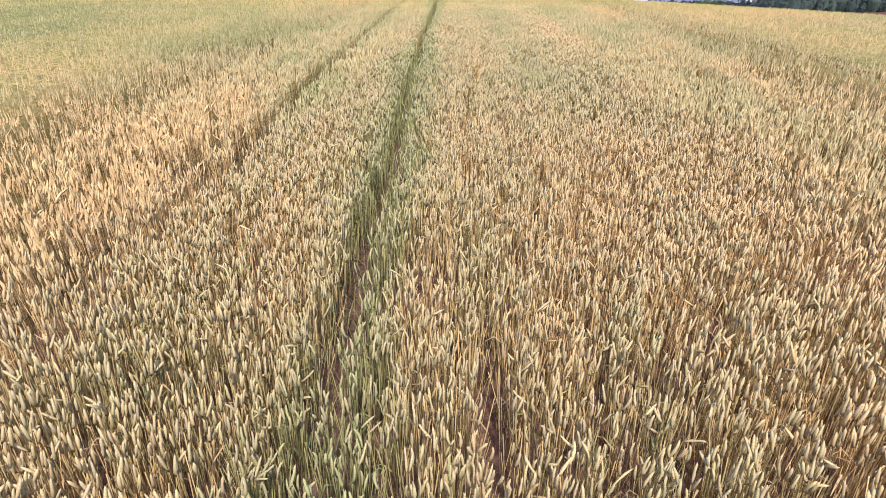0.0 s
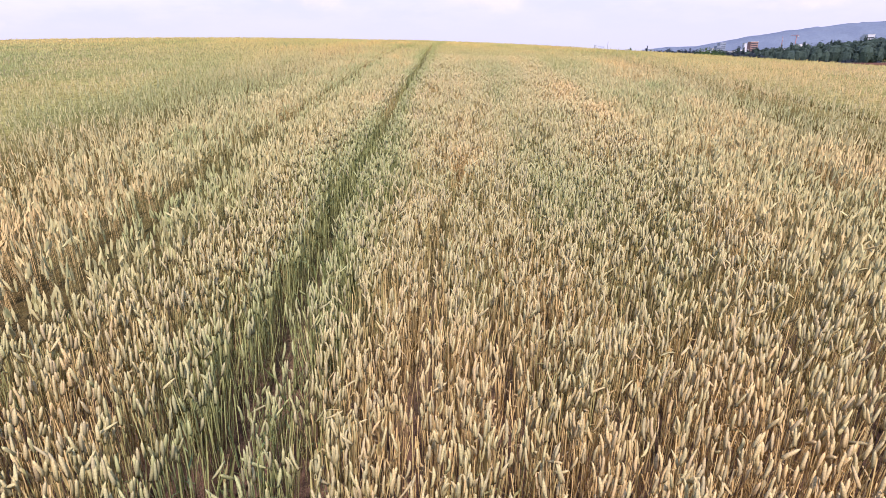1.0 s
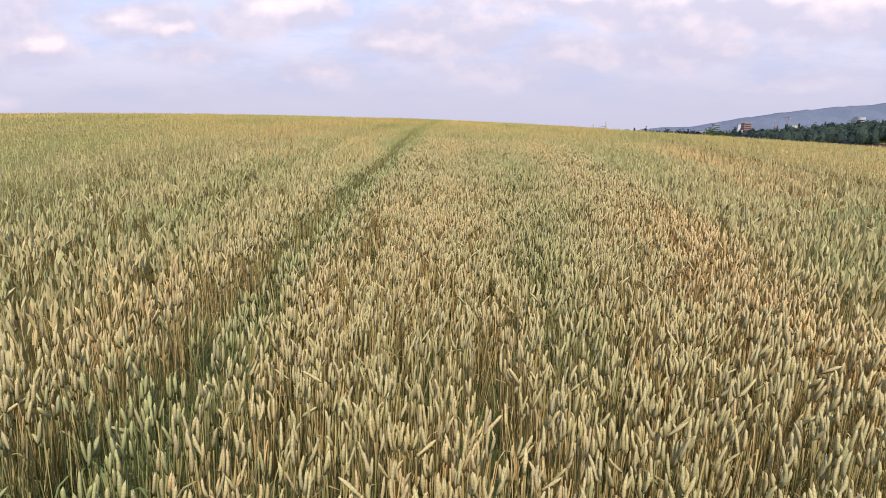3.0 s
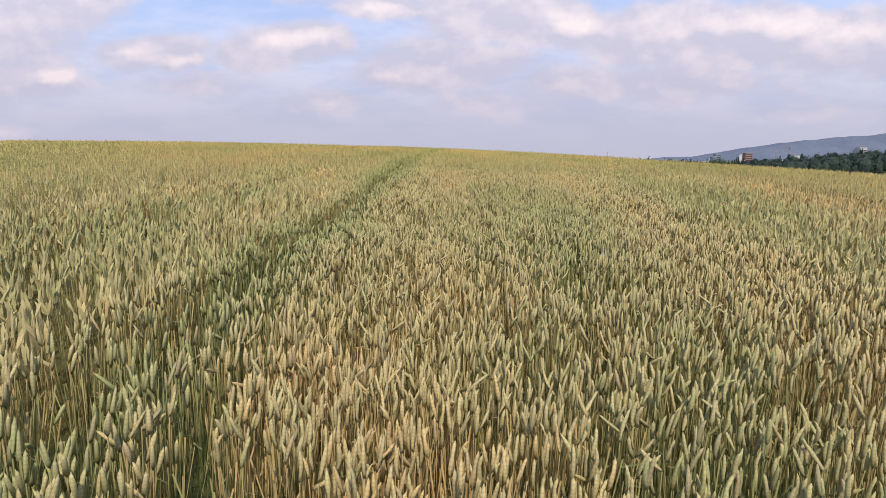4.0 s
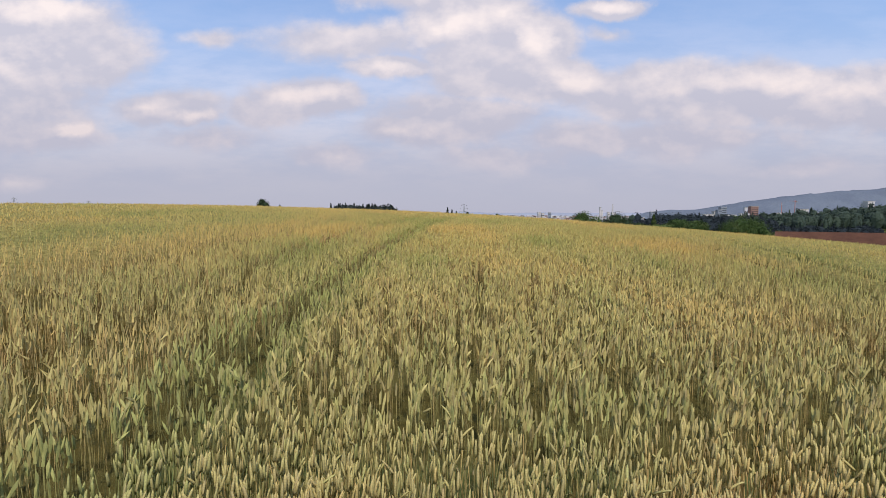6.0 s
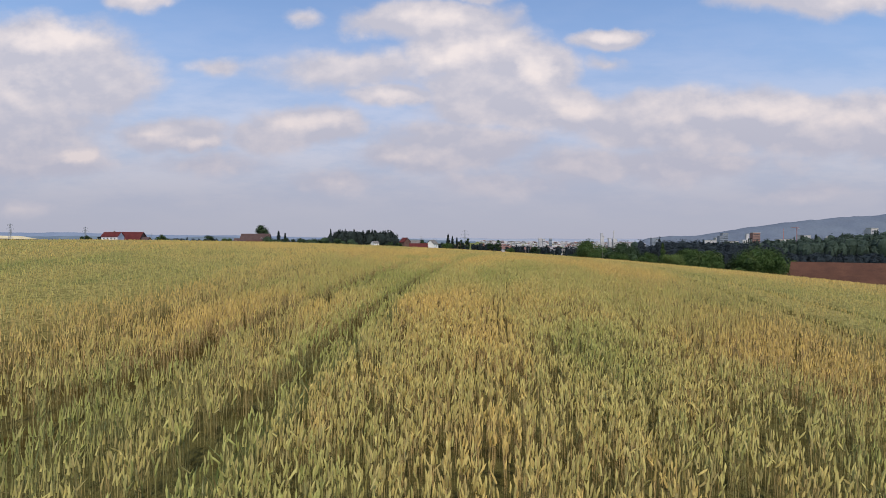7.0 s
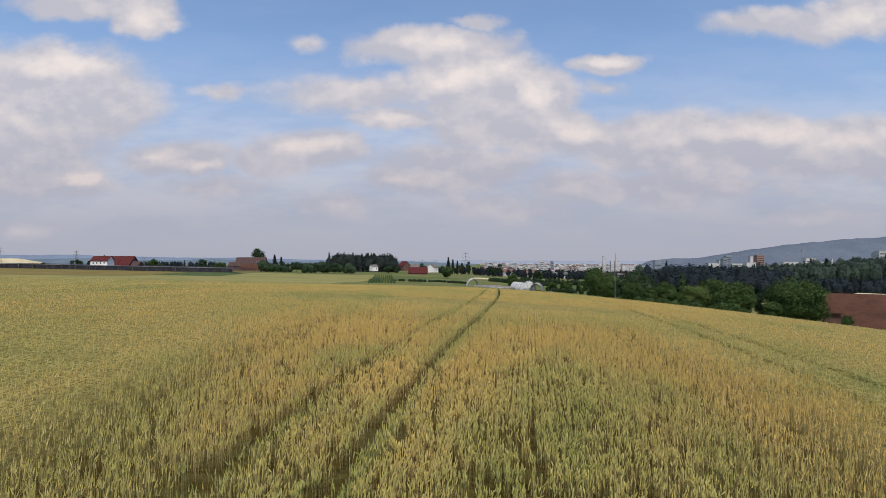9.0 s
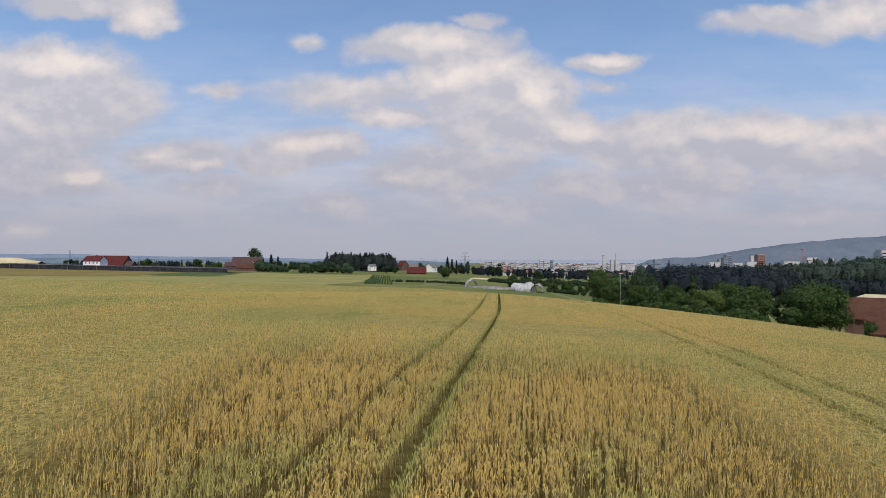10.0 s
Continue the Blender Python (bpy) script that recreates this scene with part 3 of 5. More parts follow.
def ear_frame(n, spread, nod):
    """Directions of the ears: mostly upright, a few nodding over."""
    ang = np.abs(RS.normal(0, spread, n)) + 0.04
    bent = RS.rand(n) < nod
    ang[bent] = RS.uniform(0.45, 1.05, bent.sum())
    th = RS.uniform(0, math.tau, n)
    d = np.stack([np.sin(ang) * np.cos(th) + 0.06, np.sin(ang) * np.sin(th), np.cos(ang)], 1)
    d /= np.linalg.norm(d, axis=1)[:, None]
    e1 = np.cross(d, np.stack([np.cos(th * 3), np.sin(th * 3), 0.3 + 0 * th], 1))
    e1 /= np.linalg.norm(e1, axis=1)[:, None]
    return d, e1, np.cross(d, e1)


def ring(c, e1, e2, r, sides, rot=0.0):
    t = rot + np.arange(sides) * math.tau / sides
    return c[:, None, :] + r[:, None, None] * (np.cos(t)[None, :, None] * e1[:, None, :] + np.sin(t)[None, :, None] * e2[:, None, :])


def weld(chunks):
    """Joins blocks of (verts (n,k,3), template faces, material, per-plant values)."""
    vs, fs, ms, ripe, tone, along, base = [], [], [], [], [], [], 0
    for v, f, m, rp, tn, *up in chunks:
        n, k = v.shape[:2]
        vs.append(v.reshape(-1, 3))
        fs.append((f[None, :, :] + (base + np.arange(n) * k)[:, None, None]).reshape(-1, 3))
        ms.append(np.full(n * len(f), m))
        ripe.append(np.repeat(rp, k))
        tone.append(np.repeat(tn, k))
        along.append(np.tile(up[0], n) if up else np.full(n * k, 0.03))
        base += n * k
    return [np.concatenate(block_) for block_ in (vs, fs, ms, ripe, tone, along)]


def band(a, b, s):
    f = []
    for i in range(s):
        j = (i + 1) % s
        f += [(a + i, a + j, b + i), (a + j, b + j, b + i)]
    return f


def plant_values(x, y):
    n = len(x)
    rp = np.clip(ripeness(x, y) + RS.normal(0, 0.11, n), 0, 1)
    return rp, np.clip(np.abs(RS.normal(0, 0.38, n)), 0, 1)


def crop_height(x, y):
    h = 0.80 + 0.06 * (VN[1].at(x * 0.8, y * 0.6) - 0.5) + 0.07 * (VN[2].at(x * 2.6, y * 1.7) - 0.5) + RS.normal(0, 0.045, len(x))
    return np.clip(h, 0.45, 0.93)


def wheat_object(chunks, label, smooth=False):
    v, f, m, rp, tn, al = weld(chunks)
    ob = new("wheat_crop", np_mesh("wheat_crop", v, f, [EAR, STALK, BLADE], m, smooth=smooth, attrs={"ripe": rp, "tone": tn, "along": al}))
    return tagged(ob, label, "wheat", kind="stuff")


# close to the flown lane: stalks, knobbly ears and curled leaf blades
x, y = sow(-6, 6, 0.2, 31, 340)
near, mid = zone(x, y)
x, y = x[near], y[near]
n = len(x)
zb = canopy(x, y) - CROP_H
h = crop_height(x, y)
L = RS.uniform(0.088, 0.128, n)
rp, tn = plant_values(x, y)
d, e1, e2 = ear_frame(n, 0.19, 0.06)
ear_tn = np.clip(tn + 0.18 * (1 - sstep(8, 16, y)), 0, 1)
foot = np.stack([x, y, zb], 1)
neck = foot + np.stack([RS.normal(0.02, 0.035, n), RS.normal(0, 0.04, n), h - L], 1)
fat = RS.uniform(0.82, 1.15, n)
LEVELS = ((0.06, 0.0060), (0.30, 0.0088), (0.62, 0.0083), (0.90, 0.0056))
bow = np.stack([RS.normal(0, 0.006, n), RS.normal(0, 0.006, n), 0 * h], 1)
rings = [ring(neck + d * (L * a)[:, None] + bow * math.sin(a * 3), e1, e2, r * fat, 3, k * math.tau / 6) for k, (a, r) in enumerate(LEVELS)]
ev = np.concatenate([neck[:, None, :]] + rings + [(neck + d * L[:, None])[:, None, :]], 1)
ef = [(0, 1 + (i + 1) % 3, 1 + i) for i in range(3)] + band(1, 4, 3) + band(4, 7, 3) + band(7, 10, 3)
JOINTED = np.array([(0, 2, 1), (0, 3, 2), (0, 1, 3)] + band(1, 4, 3) + [(4, 5, 7), (5, 6, 7), (6, 4, 7)])
close = np.abs(x - camera_lane(y)) < 1.25
plain_ears = np.concatenate([neck[:, None, :], ring(neck + d * (L * 0.16)[:, None], e1, e2, 0.0095 * fat, 3),
                             ring(neck + d * (L * 0.78)[:, None], e1, e2, 0.0085 * fat, 3, math.tau / 6), (neck + d * L[:, None])[:, None, :]], 1)[~close]
ef = np.array(ef + [(10 + i, 10 + (i + 1) % 3, 13) for i in range(3)])
up = np.array([0.0] + [a for a, r in LEVELS for i in range(3)] + [1.0])
one = np.ones(n)
ax, ay = np.tile([[1.0, 0, 0]], (n, 1)), np.tile([[0, 1.0, 0]], (n, 1))
sv = np.concatenate([ring(neck, ax, ay, 0.0028 * one, 3), foot[:, None, :]], 1)
sf = np.array([(0, 1, 3), (1, 2, 3), (2, 0, 3)])
side_stalks = []
for highest in (0.95, 0.8):
    fo = foot + np.stack([RS.normal(0, 0.035, n), RS.normal(0, 0.035, n), 0 * h], 1)
    to = fo + np.stack([RS.normal(0.02, 0.06, n), RS.normal(0, 0.06, n), h * RS.uniform(0.6, highest, n)], 1)
    tw = RS.uniform(0, math.tau, n)
    wv = np.stack([np.cos(tw), np.sin(tw), 0 * tw], 1) * 0.0030
    side_stalks.append((np.stack([fo, to - wv, to + wv], 1), np.array([(0, 1, 2)]), 1, rp, np.clip(tn * 0.6 + RS.normal(0, 0.25, n), 0, 1)))
pick = RS.rand(n) < 0.34
m = int(pick.sum())
th = RS.uniform(0, math.tau, m)
out = np.stack([np.cos(th), np.sin(th), 0 * th], 1)
side = np.stack([-np.sin(th), np.cos(th), 0 * th], 1)
root = foot[pick] + (neck - foot)[pick] * RS.uniform(0.45, 0.85, m)[:, None]
reach = RS.uniform(0.05, 0.15, m)[:, None]
rise = RS.uniform(-0.03, 0.07, m)
q1 = root + out * reach * 0.55 + np.stack([0 * rise, 0 * rise, rise], 1)
q2 = root + out * reach + np.stack([0 * rise, 0 * rise, rise - RS.uniform(0.02, 0.09, m)], 1)
wd = RS.uniform(0.003, 0.0065, m)[:, None]
lv = np.stack([root - side * wd, root + side * wd, q1 - side * wd, q1 + side * wd, q2 - side * wd * 0.3, q2 + side * wd * 0.3], 1)
lf = np.array([(0, 1, 3), (0, 3, 2), (2, 3, 5), (2, 5, 4)])
wheat_object([(ev[close], ef, 0, rp[close], ear_tn[close], up), (plain_ears, JOINTED, 0, rp[~close], ear_tn[~close], np.repeat([0.0, 0.16, 0.78, 1.0], (1, 3, 3, 1))),
              (sv, sf, 1, rp, tn * 0.6), (lv, lf, 2, rp[pick], tn[pick])] + side_stalks,
             "dense ripening wheat with golden and green ears on thin stalks", True)

# a few paces off: plain jointed ears beside and ahead of the lane, simple ones beyond
x, y = sow(-18, 26, -1, 86, 300, 0.13, 0.022)
near, mid = zone(x, y)
off = beyond(x, y)
lateral = np.abs(x - camera_lane(y))
ahead = (y < 68) & (lateral < np.where(y < 31, 5.2, 3.4))
thick = ahead | (y >= 31) & (off < 1.2) | (np.abs(y - 64.5) < 2.2) & (np.abs(x - 12.2) < 3)
mid = mid & (np.abs(x) < 0.85 * y + 2.5) & (VN[0].at(x * 6 + 9, y * 3.3) > np.where(y < 31, 0.12, 0.24))
mid = mid & (RS.rand(len(x)) < np.where(thick, 1, np.interp(off, [0, 2.5, 5, 8], [0.60, 0.42, 0.20, 0.13])))
x, y, off, ahead = x[mid], y[mid], off[mid], ahead[mid]
n = len(x)
h = crop_height(x, y) + RS.normal(0, 0.036, n) + 0.09 * (VN[3].at(x * 5, y * 2.6) - 0.5)
L = RS.uniform(0.09, 0.132, n)
rp, tn = plant_values(x, y)
tn = np.clip(tn * 0.4 + 0.7 * (RS.rand(n) < 0.24) * (y > 31), 0, 1)
d, e1, e2 = ear_frame(n, 0.21, 0.05)
neck = np.stack([x, y, canopy(x, y) - CROP_H + h - L], 1)
fat = RS.uniform(0.85, 1.2, n)
reach = np.interp(off, [0, 2, 5, 9], [0.52, 0.40, 0.2, 0.12]) * (1 - 0.1 * sstep(42, 60, y))
low = neck - np.stack([RS.normal(0, 0.03, n), RS.normal(0, 0.03, n), reach], 1)
sv = np.stack([low, neck - e1 * 0.0021, neck + e1 * 0.0021], 1)
tip = (neck + d * L[:, None])[:, None, :]
simple = ~ahead


def belly(up_, r, rot=0.0):
    return ring(neck + d * (L * up_)[:, None], e1, e2, r * fat, 3, rot)


jv = np.concatenate([belly(0.03, 0.0088), belly(0.62, 0.0104, math.tau / 6), tip], 1)[ahead]
OPEN_EAR = np.array(band(0, 3, 3) + [(3, 4, 6), (4, 5, 6), (5, 3, 6)])
# Sparser ears are darkened by tone in place of the self-shade they lack.
tn = np.where(simple & (off > 1.2), np.clip(tn + 0.16, 0, 1), tn)
ov = np.concatenate([belly(0.08, 0.0098), tip + d[:, None, :] * 0.015], 1)[simple]
leg = np.array([(0, 1, 2)])
# The raised stalk tone paints the dark of the gaps below the ears.
wheat_object([(jv, OPEN_EAR, 0, rp[ahead], tn[ahead]), (ov, np.array([(0, 1, 3), (1, 2, 3), (2, 0, 3)]), 0, rp[simple], tn[simple]),
              (sv, leg, 1, rp, np.clip(tn + np.where(off > 1.2, 0.6, 0.75), 0, 1))],
             "dense wheat with golden and olive ears beside the wheel tracks")

# further off: the tops of the plants above the packed crop, closing up into tufts
x, y = sow(-60, 52, -6, 165, 44, 0.13, 0.06, 1)
near, mid = zone(x, y)
off = beyond(x, y)
keep = ~near & ~mid & (np.abs(x) < 0.85 * y + 2.5) & (RS.rand(len(x)) < np.interp(off, [8, 14, 20, 28, 36], [1, 0.6, 0.36, 0.2, 0.06]))
x, y, off = x[keep], y[keep], off[keep]
n = len(x)
h = crop_height(x, y) + 0.02
L = RS.uniform(0.8, 1.2, n) * np.interp(off, [8, 14, 28], [0.10, 0.125, 0.15])
rp, tn = plant_values(x, y)
tn = np.clip(RS.uniform(0, 1.1, n), 0, 1)
d, e1, e2 = ear_frame(n, 0.28, 0.04)
neck = np.stack([x, y, canopy(x, y) - CROP_H + h - L], 1)
ev = np.concatenate([ring(neck, e1, e2, np.interp(off, [8, 14, 28], [0.0125, 0.021, 0.034]), 3), (neck + d * L[:, None])[:, None, :]], 1)
wheat_object([(ev, np.array([(0, 1, 3), (1, 2, 3), (2, 0, 3)]), 0, rp, tn)],
             "wide stand of pale golden wheat over a gentle rise")


# low green growth in the wheel tracks
y = RS.uniform(0.3, 118, 19000)
y = y[(y > 9) | (RS.rand(len(y)) < 0.35)]
u = RS.normal(0, 0.09, len(y)) - 1.8 * (RS.rand(len(y)) < 0.3)
x = u + wheel_x(y)
n = len(x)
h = RS.uniform(0.12, 0.5, n)
th = RS.uniform(0, math.tau, n)
root = np.stack([x, y, canopy(x, y) - CROP_H], 1)
side = np.stack([np.cos(th), np.sin(th), 0 * th], 1) * RS.uniform(0.004, 0.009, n)[:, None]
bend = np.stack([RS.normal(0, 0.04, n), RS.normal(0, 0.05, n), 0 * h], 1)
lift = np.stack([0 * h, 0 * h, h], 1)
wv = np.stack([root - side * 0.6, root + side * 0.6, root + lift * 0.6 + bend - side, root + lift * 0.6 + bend + side,
               root + lift * 0.95 + bend * 2.6], 1)
wheat_object([(wv, np.array([(0, 1, 3), (0, 3, 2), (2, 3, 4)]), 2, RS.uniform(0, 0.5, n), RS.uniform(0, 0.5, n))],
             "low dark green shoots growing in the wheel tracks")


# ------------------------------------------------------------ fields beyond
def plot(name, x0, x1, y0, y1, height, mat, label, skew=0.0, step=12.0):
    """A sown plot standing a little above the ground, with sides."""
    nx, ny = max(3, int((x1 - x0) / step)), max(3, int((y1 - y0) / step))
    xs, ys = np.linspace(x0, x1, nx), np.linspace(y0, y1, ny)
    X, Y = np.meshgrid(xs, ys)
    X = X + skew * (Y - y0)
    top = land(X, Y) + height + 0.1 * height * (VN[0].at(X / 3, Y / 3) - 0.5)
    rim = np.zeros_like(X, dtype=bool)
    rim[0, :] = rim[-1, :] = rim[:, 0] = rim[:, -1] = True
    Zp = np.where(rim, land(X, Y) - 0.5, top)
    v = np.stack([X.ravel(), Y.ravel(), Zp.ravel()], 1)
    i = (np.arange(ny - 1)[:, None] * nx + np.arange(nx - 1)[None, :]).ravel()
    f = np.stack([i, i + 1, i + nx + 1, i + nx], 1)
    return tagged(new(name, np_mesh(name, v, f, [mat], smooth=True)), label, "field", kind="stuff")


plot("barley_plot", -420, -175, 272, 486, 0.9, CROP_OLIVE, "olive brown cereal plot beyond the wheat")
plot("crop_plot", -196, -132, 395, 486, 1.1, CROP_GREEN, "low green crop plot beside the orchard", -0.1)
plot("crop_plot", -330, -36, 247, 520, 0.4, CROP_PALE, "pale green meadow strip with mower lines")
for k in range(9):
    plot("maize_row", -33 + k * 1.6, -31.9 + k * 1.6, 318, 500, 1.9, MAIZE, "dark green row of young maize", -0.105, 0.45)
plot("crop_plot", -22, 24, 330, 470, 0.3, MEADOW, "pale grass strip on a slope")
plot("crop_plot", 6, 62, 420, 640, 0.4, MEADOW, "pale green sloping field below the pylon")
plot("crop_plot", 70, 170, 330, 480, 0.4, CROP_GREEN, "green meadow plot behind the bushes")
plot("stubble_plot", -900, -500, 980, 1200, 0.4, STUBBLE, "pale bleached stubble field in the distance", 0.0, 40.0)
plot("stubble_plot", 218, 275, 345, 372, 6.0, STUBBLE, "pale strip of cut meadow before the woods")
plot("grass_verge", 54.5, 62, 110, 330, 0.35, DRY_GRASS, "dry grass verge along the wheat field", 0.0, 3.0)


# ------------------------------------------------------------ trees
def leaf_cards(points, normals, size, rs, jitter=0.35):
    n = len(points)
    t = rs.normal(0, 1, (n, 3))
    nn = normals + rs.normal(0, jitter, (n, 3))
    nn /= np.linalg.norm(nn, axis=1)[:, None]
    a = np.cross(nn, t)
    a /= np.linalg.norm(a, axis=1)[:, None]
    b = np.cross(nn, a)
    s = (size * rs.uniform(0.6, 1.3, n))[:, None]
    bend = nn * s * 0.35
    v = np.stack([points - a * s, points - b * s * 0.55 + bend, points + a * s, points + b * s * 0.55 + bend], 1).reshape(-1, 3)
    f = np.arange(4 * n).reshape(-1, 4)
    return v, f


def lump_grid(rs, centre, rad, cols=9, rows=6, uneven=0.16, cone=False):
    """An uneven closed clump of foliage: vertices and quads of a ragged ball or cone."""
    t = np.linspace(0, 1, rows)[:, None]
    th = (np.arange(cols) * math.tau / cols + rs.rand() * 6)[None, :] + 0 * t
    r = (1 - t) ** 0.85 * (0.8 + 0.2 * np.cos(t * 22)) if cone else np.sin(math.pi * t) ** 0.8
    r = r * (1 + rs.uniform(-uneven, uneven, (rows, cols)))
    z = 2 * t - 1 if cone else -np.cos(math.pi * t) * (1 + 0 * th)
    z = z + rs.uniform(-uneven, uneven, (rows, cols)) * 0.4
    v = np.stack([r * np.cos(th), r * np.sin(th), z + 0 * th], 2).reshape(-1, 3) * rad + centre
    i = np.arange(rows - 1)[:, None] * cols + np.arange(cols)[None, :]
    j = np.arange(rows - 1)[:, None] * cols + (np.arange(cols)[None, :] + 1) % cols
    f = np.stack([i, j, j + cols, i + cols], 2).reshape(-1, 4)
    return v, f


def merge_quads(blocks):
    vs, fs, base = [], [], 0
    for v, f in blocks:
        vs.append(v)
        fs.append(f + base)
        base += len(v)
    return np.concatenate(vs), np.concatenate(fs)


def crown_mesh(seed, wide, tall, lobes, leaves, size, mat, low=0.15, name="crown"):
    """Leaf sprays on the shells of many lobes, uneven and with gaps."""
    rs = np.random.RandomState(seed)
    P, N, cores = [], [], []
    mid = np.array([0, 0, 0.5 * tall])
    half = np.array([wide * 0.5, wide * 0.5, tall * 0.5])
    for k in range(lobes):
        dv = rs.normal(0, 1, 3)
        dv /= np.linalg.norm(dv)
        dv[2] = max(dv[2], -0.75 + low)
        c = mid + dv * half * rs.uniform(0.45, 0.68)
        rad = np.array([1, 1, 0.85]) * min(wide, tall * 1.2) * rs.uniform(0.15, 0.24)
        m = leaves // lobes
        cores.append(lump_grid(rs, c, rad * 0.58, 7, 5, 0.25))
        dd = rs.normal(0, 1, (m, 3))
        dd /= np.linalg.norm(dd, axis=1)[:, None]
        pp = c + dd * rad * rs.uniform(0.62, 1.10, (m, 1))
        keep = (pp[:, 2] > low * tall * rs.uniform(0.3, 1.2, m)) & (np.linalg.norm((pp - mid) / half, axis=1) > 0.42)
        nn = dd * 0.6 + (pp - mid) / half * 0.5
        P.append(pp[keep])
        N.append(nn[keep])
    v, f = merge_quads(cores + [leaf_cards(np.concatenate(P), np.concatenate(N), size, rs)])
    return np_mesh(name, v, f, [mat])


def conifer_mesh(seed, wide, tall, leaves, size, mat):
    rs = np.random.RandomState(seed)
    t = rs.rand(leaves) ** 0.7
    tier = 0.72 + 0.28 * np.cos(t * tall * 3.4)
    r = wide * 0.5 * (1 - t) ** 0.85 * tier * rs.uniform(0.55, 1.0, leaves) + 0.05
    th = rs.uniform(0, math.tau, leaves)
    p = np.stack([r * np.cos(th), r * np.sin(th), (0.08 + 0.92 * t) * tall], 1)
    nn = np.stack([np.cos(th), np.sin(th), 0.6 + 0 * th], 1)
    v, f = leaf_cards(p, nn, size, rs)
    return np_mesh("crown", v, f, [mat])


def trunk_bm(seed, tall, r):
    rs = random.Random(seed)
    bm = bmesh.new()
    p, rad = Vector((0, 0, -0.6)), r * 1.25
    for k in range(4):
        q = p + Vector((rs.uniform(-0.05, 0.05) * tall, rs.uniform(-0.05, 0.05) * tall, tall * 0.16))
        tube(bm, p, q, rad, rad * 0.75)
        for j in range(2 if k else 0):
            a = rs.uniform(0, math.tau)
            e = q + Vector((math.cos(a), math.sin(a), 0.9)) * tall * rs.uniform(0.12, 0.19)
            tube(bm, q - Vector((0, 0, 0.05)), e, rad * 0.5, rad * 0.15, 5)
        p, rad = q, rad * 0.75
    return bm


def tree(x, y, wide, tall, seed, mat, label, leaves=3200, size=0.26, lobes=26, low=0.08, conifer=False, name="tree", sink=0.0):
    ob = empty(name, x, y, ground_at(x, y) - sink)
    part("trunk", trunk_bm(seed, tall, tall * 0.022), BARK, ob, "grey brown trunk with limbs")
    me = conifer_mesh(seed, wide, tall, leaves, size, mat) if conifer else crown_mesh(seed, wide, tall, lobes, leaves, size, mat, low)
    cr = new("crown", me)
    cr.parent = ob
    return tagged(ob, label, "tree")


LBL = "broad leafy green tree in the hedgerow beside the wheat"
# hedgerow along the right-hand edge of the field
tree(60.5, 247.2, 15.7, 14.6, 41, LEAF, LBL, leaves=12000, size=0.25, lobes=30)
tree(65.0, 222.2, 14.6, 12.2, 42, LEAF_DARK, "dense dark leafy tree standing in the hedgerow", leaves=12000, size=0.25, lobes=30)
tree(50.9, 207.2, 5.6, 7.9, 43, LEAF, "young leafy tree at the edge of the wheat", leaves=7000, size=0.19, lobes=18)
tree(57.9, 205.2, 7.6, 7.6, 44, LEAF, "round green bush in the hedgerow", leaves=8000, size=0.2, lobes=18)
tree(66.5, 205.2, 7.9, 8.6, 45, LEAF, "loose green shrub in the hedgerow", leaves=8000, size=0.2, lobes=18)
tree(65.0, 189.2, 4.6, 9.8, 46, LEAF, "slim pointed green tree in the hedgerow", leaves=4500, size=0.2, conifer=True)
tree(61.8, 175.2, 7.1, 7.0, 47, LEAF_LIGHT, "bright rounded green bush beside the wheat", leaves=10000, size=0.18, lobes=20)
tree(69.0, 181.2, 9.5, 10.5, 48, LEAF, LBL, leaves=12000, size=0.25, lobes=30)
tree(68.1, 169.2, 9.7, 8.2, 49, LEAF, "wide rounded green tree beside the wheat", leaves=12000, size=0.25, lobes=30)
tree(76.8, 173.2, 5.3, 8.7, 50, LEAF_DARK, "thin dark shrub with bare twigs", leaves=2000, size=0.16, lobes=14)
tree(79.5, 167.2, 13.2, 11.2, 51, LEAF, "spreading dark green tree beside the red roof", leaves=16000, size=0.25, lobes=36)
tree(103.9, 195.2, 6.6, 11.9, 52, LEAF_LIGHT, "pale green tree behind the hedgerow", leaves=7000, size=0.15, lobes=14)
tree(91.2, 169.2, 4.4, 3.9, 53, LEAF, "small green bush against the brown roof", leaves=3500, size=0.16, lobes=12)
tree(59.8, 197.2, 3.8, 5.6, 54, LEAF, "low dark shrub at the field edge", leaves=2600, size=0.26, lobes=12)
tree(57.8, 217.2, 5.0, 6.9, 55, LEAF_DARK, "low dark shrub at the field edge", leaves=2600, size=0.26, lobes=12)
tree(60.2, 183.2, 3.9, 5.0, 56, LEAF, "low dark shrub at the field edge", leaves=2600, size=0.26, lobes=12)
tree(64.4, 169.2, 3.9, 4.5, 57, LEAF, "low dark shrub at the field edge", leaves=2600, size=0.26, lobes=12)
tree(72.9, 165.2, 4.5, 5.9, 58, LEAF, "low dark shrub at the field edge", leaves=2600, size=0.26, lobes=12)
tree(40.3, 337.1, 6.9, 8.5, 59, LEAF, "small round tree beside the film tunnels", leaves=1600, size=0.50, lobes=14)
tree(-349.5, 577.1, 16.1, 8.4, 60, LEAF_DARK, "leafy tree standing between distant fields", leaves=1500, size=0.50, lobes=12)
tree(-317.5, 547.1, 4.6, 9.1, 61, CONIFER, "leafy tree standing between distant fields", leaves=1500, size=0.50, lobes=12)
tree(-253.9, 537.1, 14.4, 10.8, 62, LEAF, "leafy tree standing between distant fields", leaves=1500, size=0.50, lobes=12)
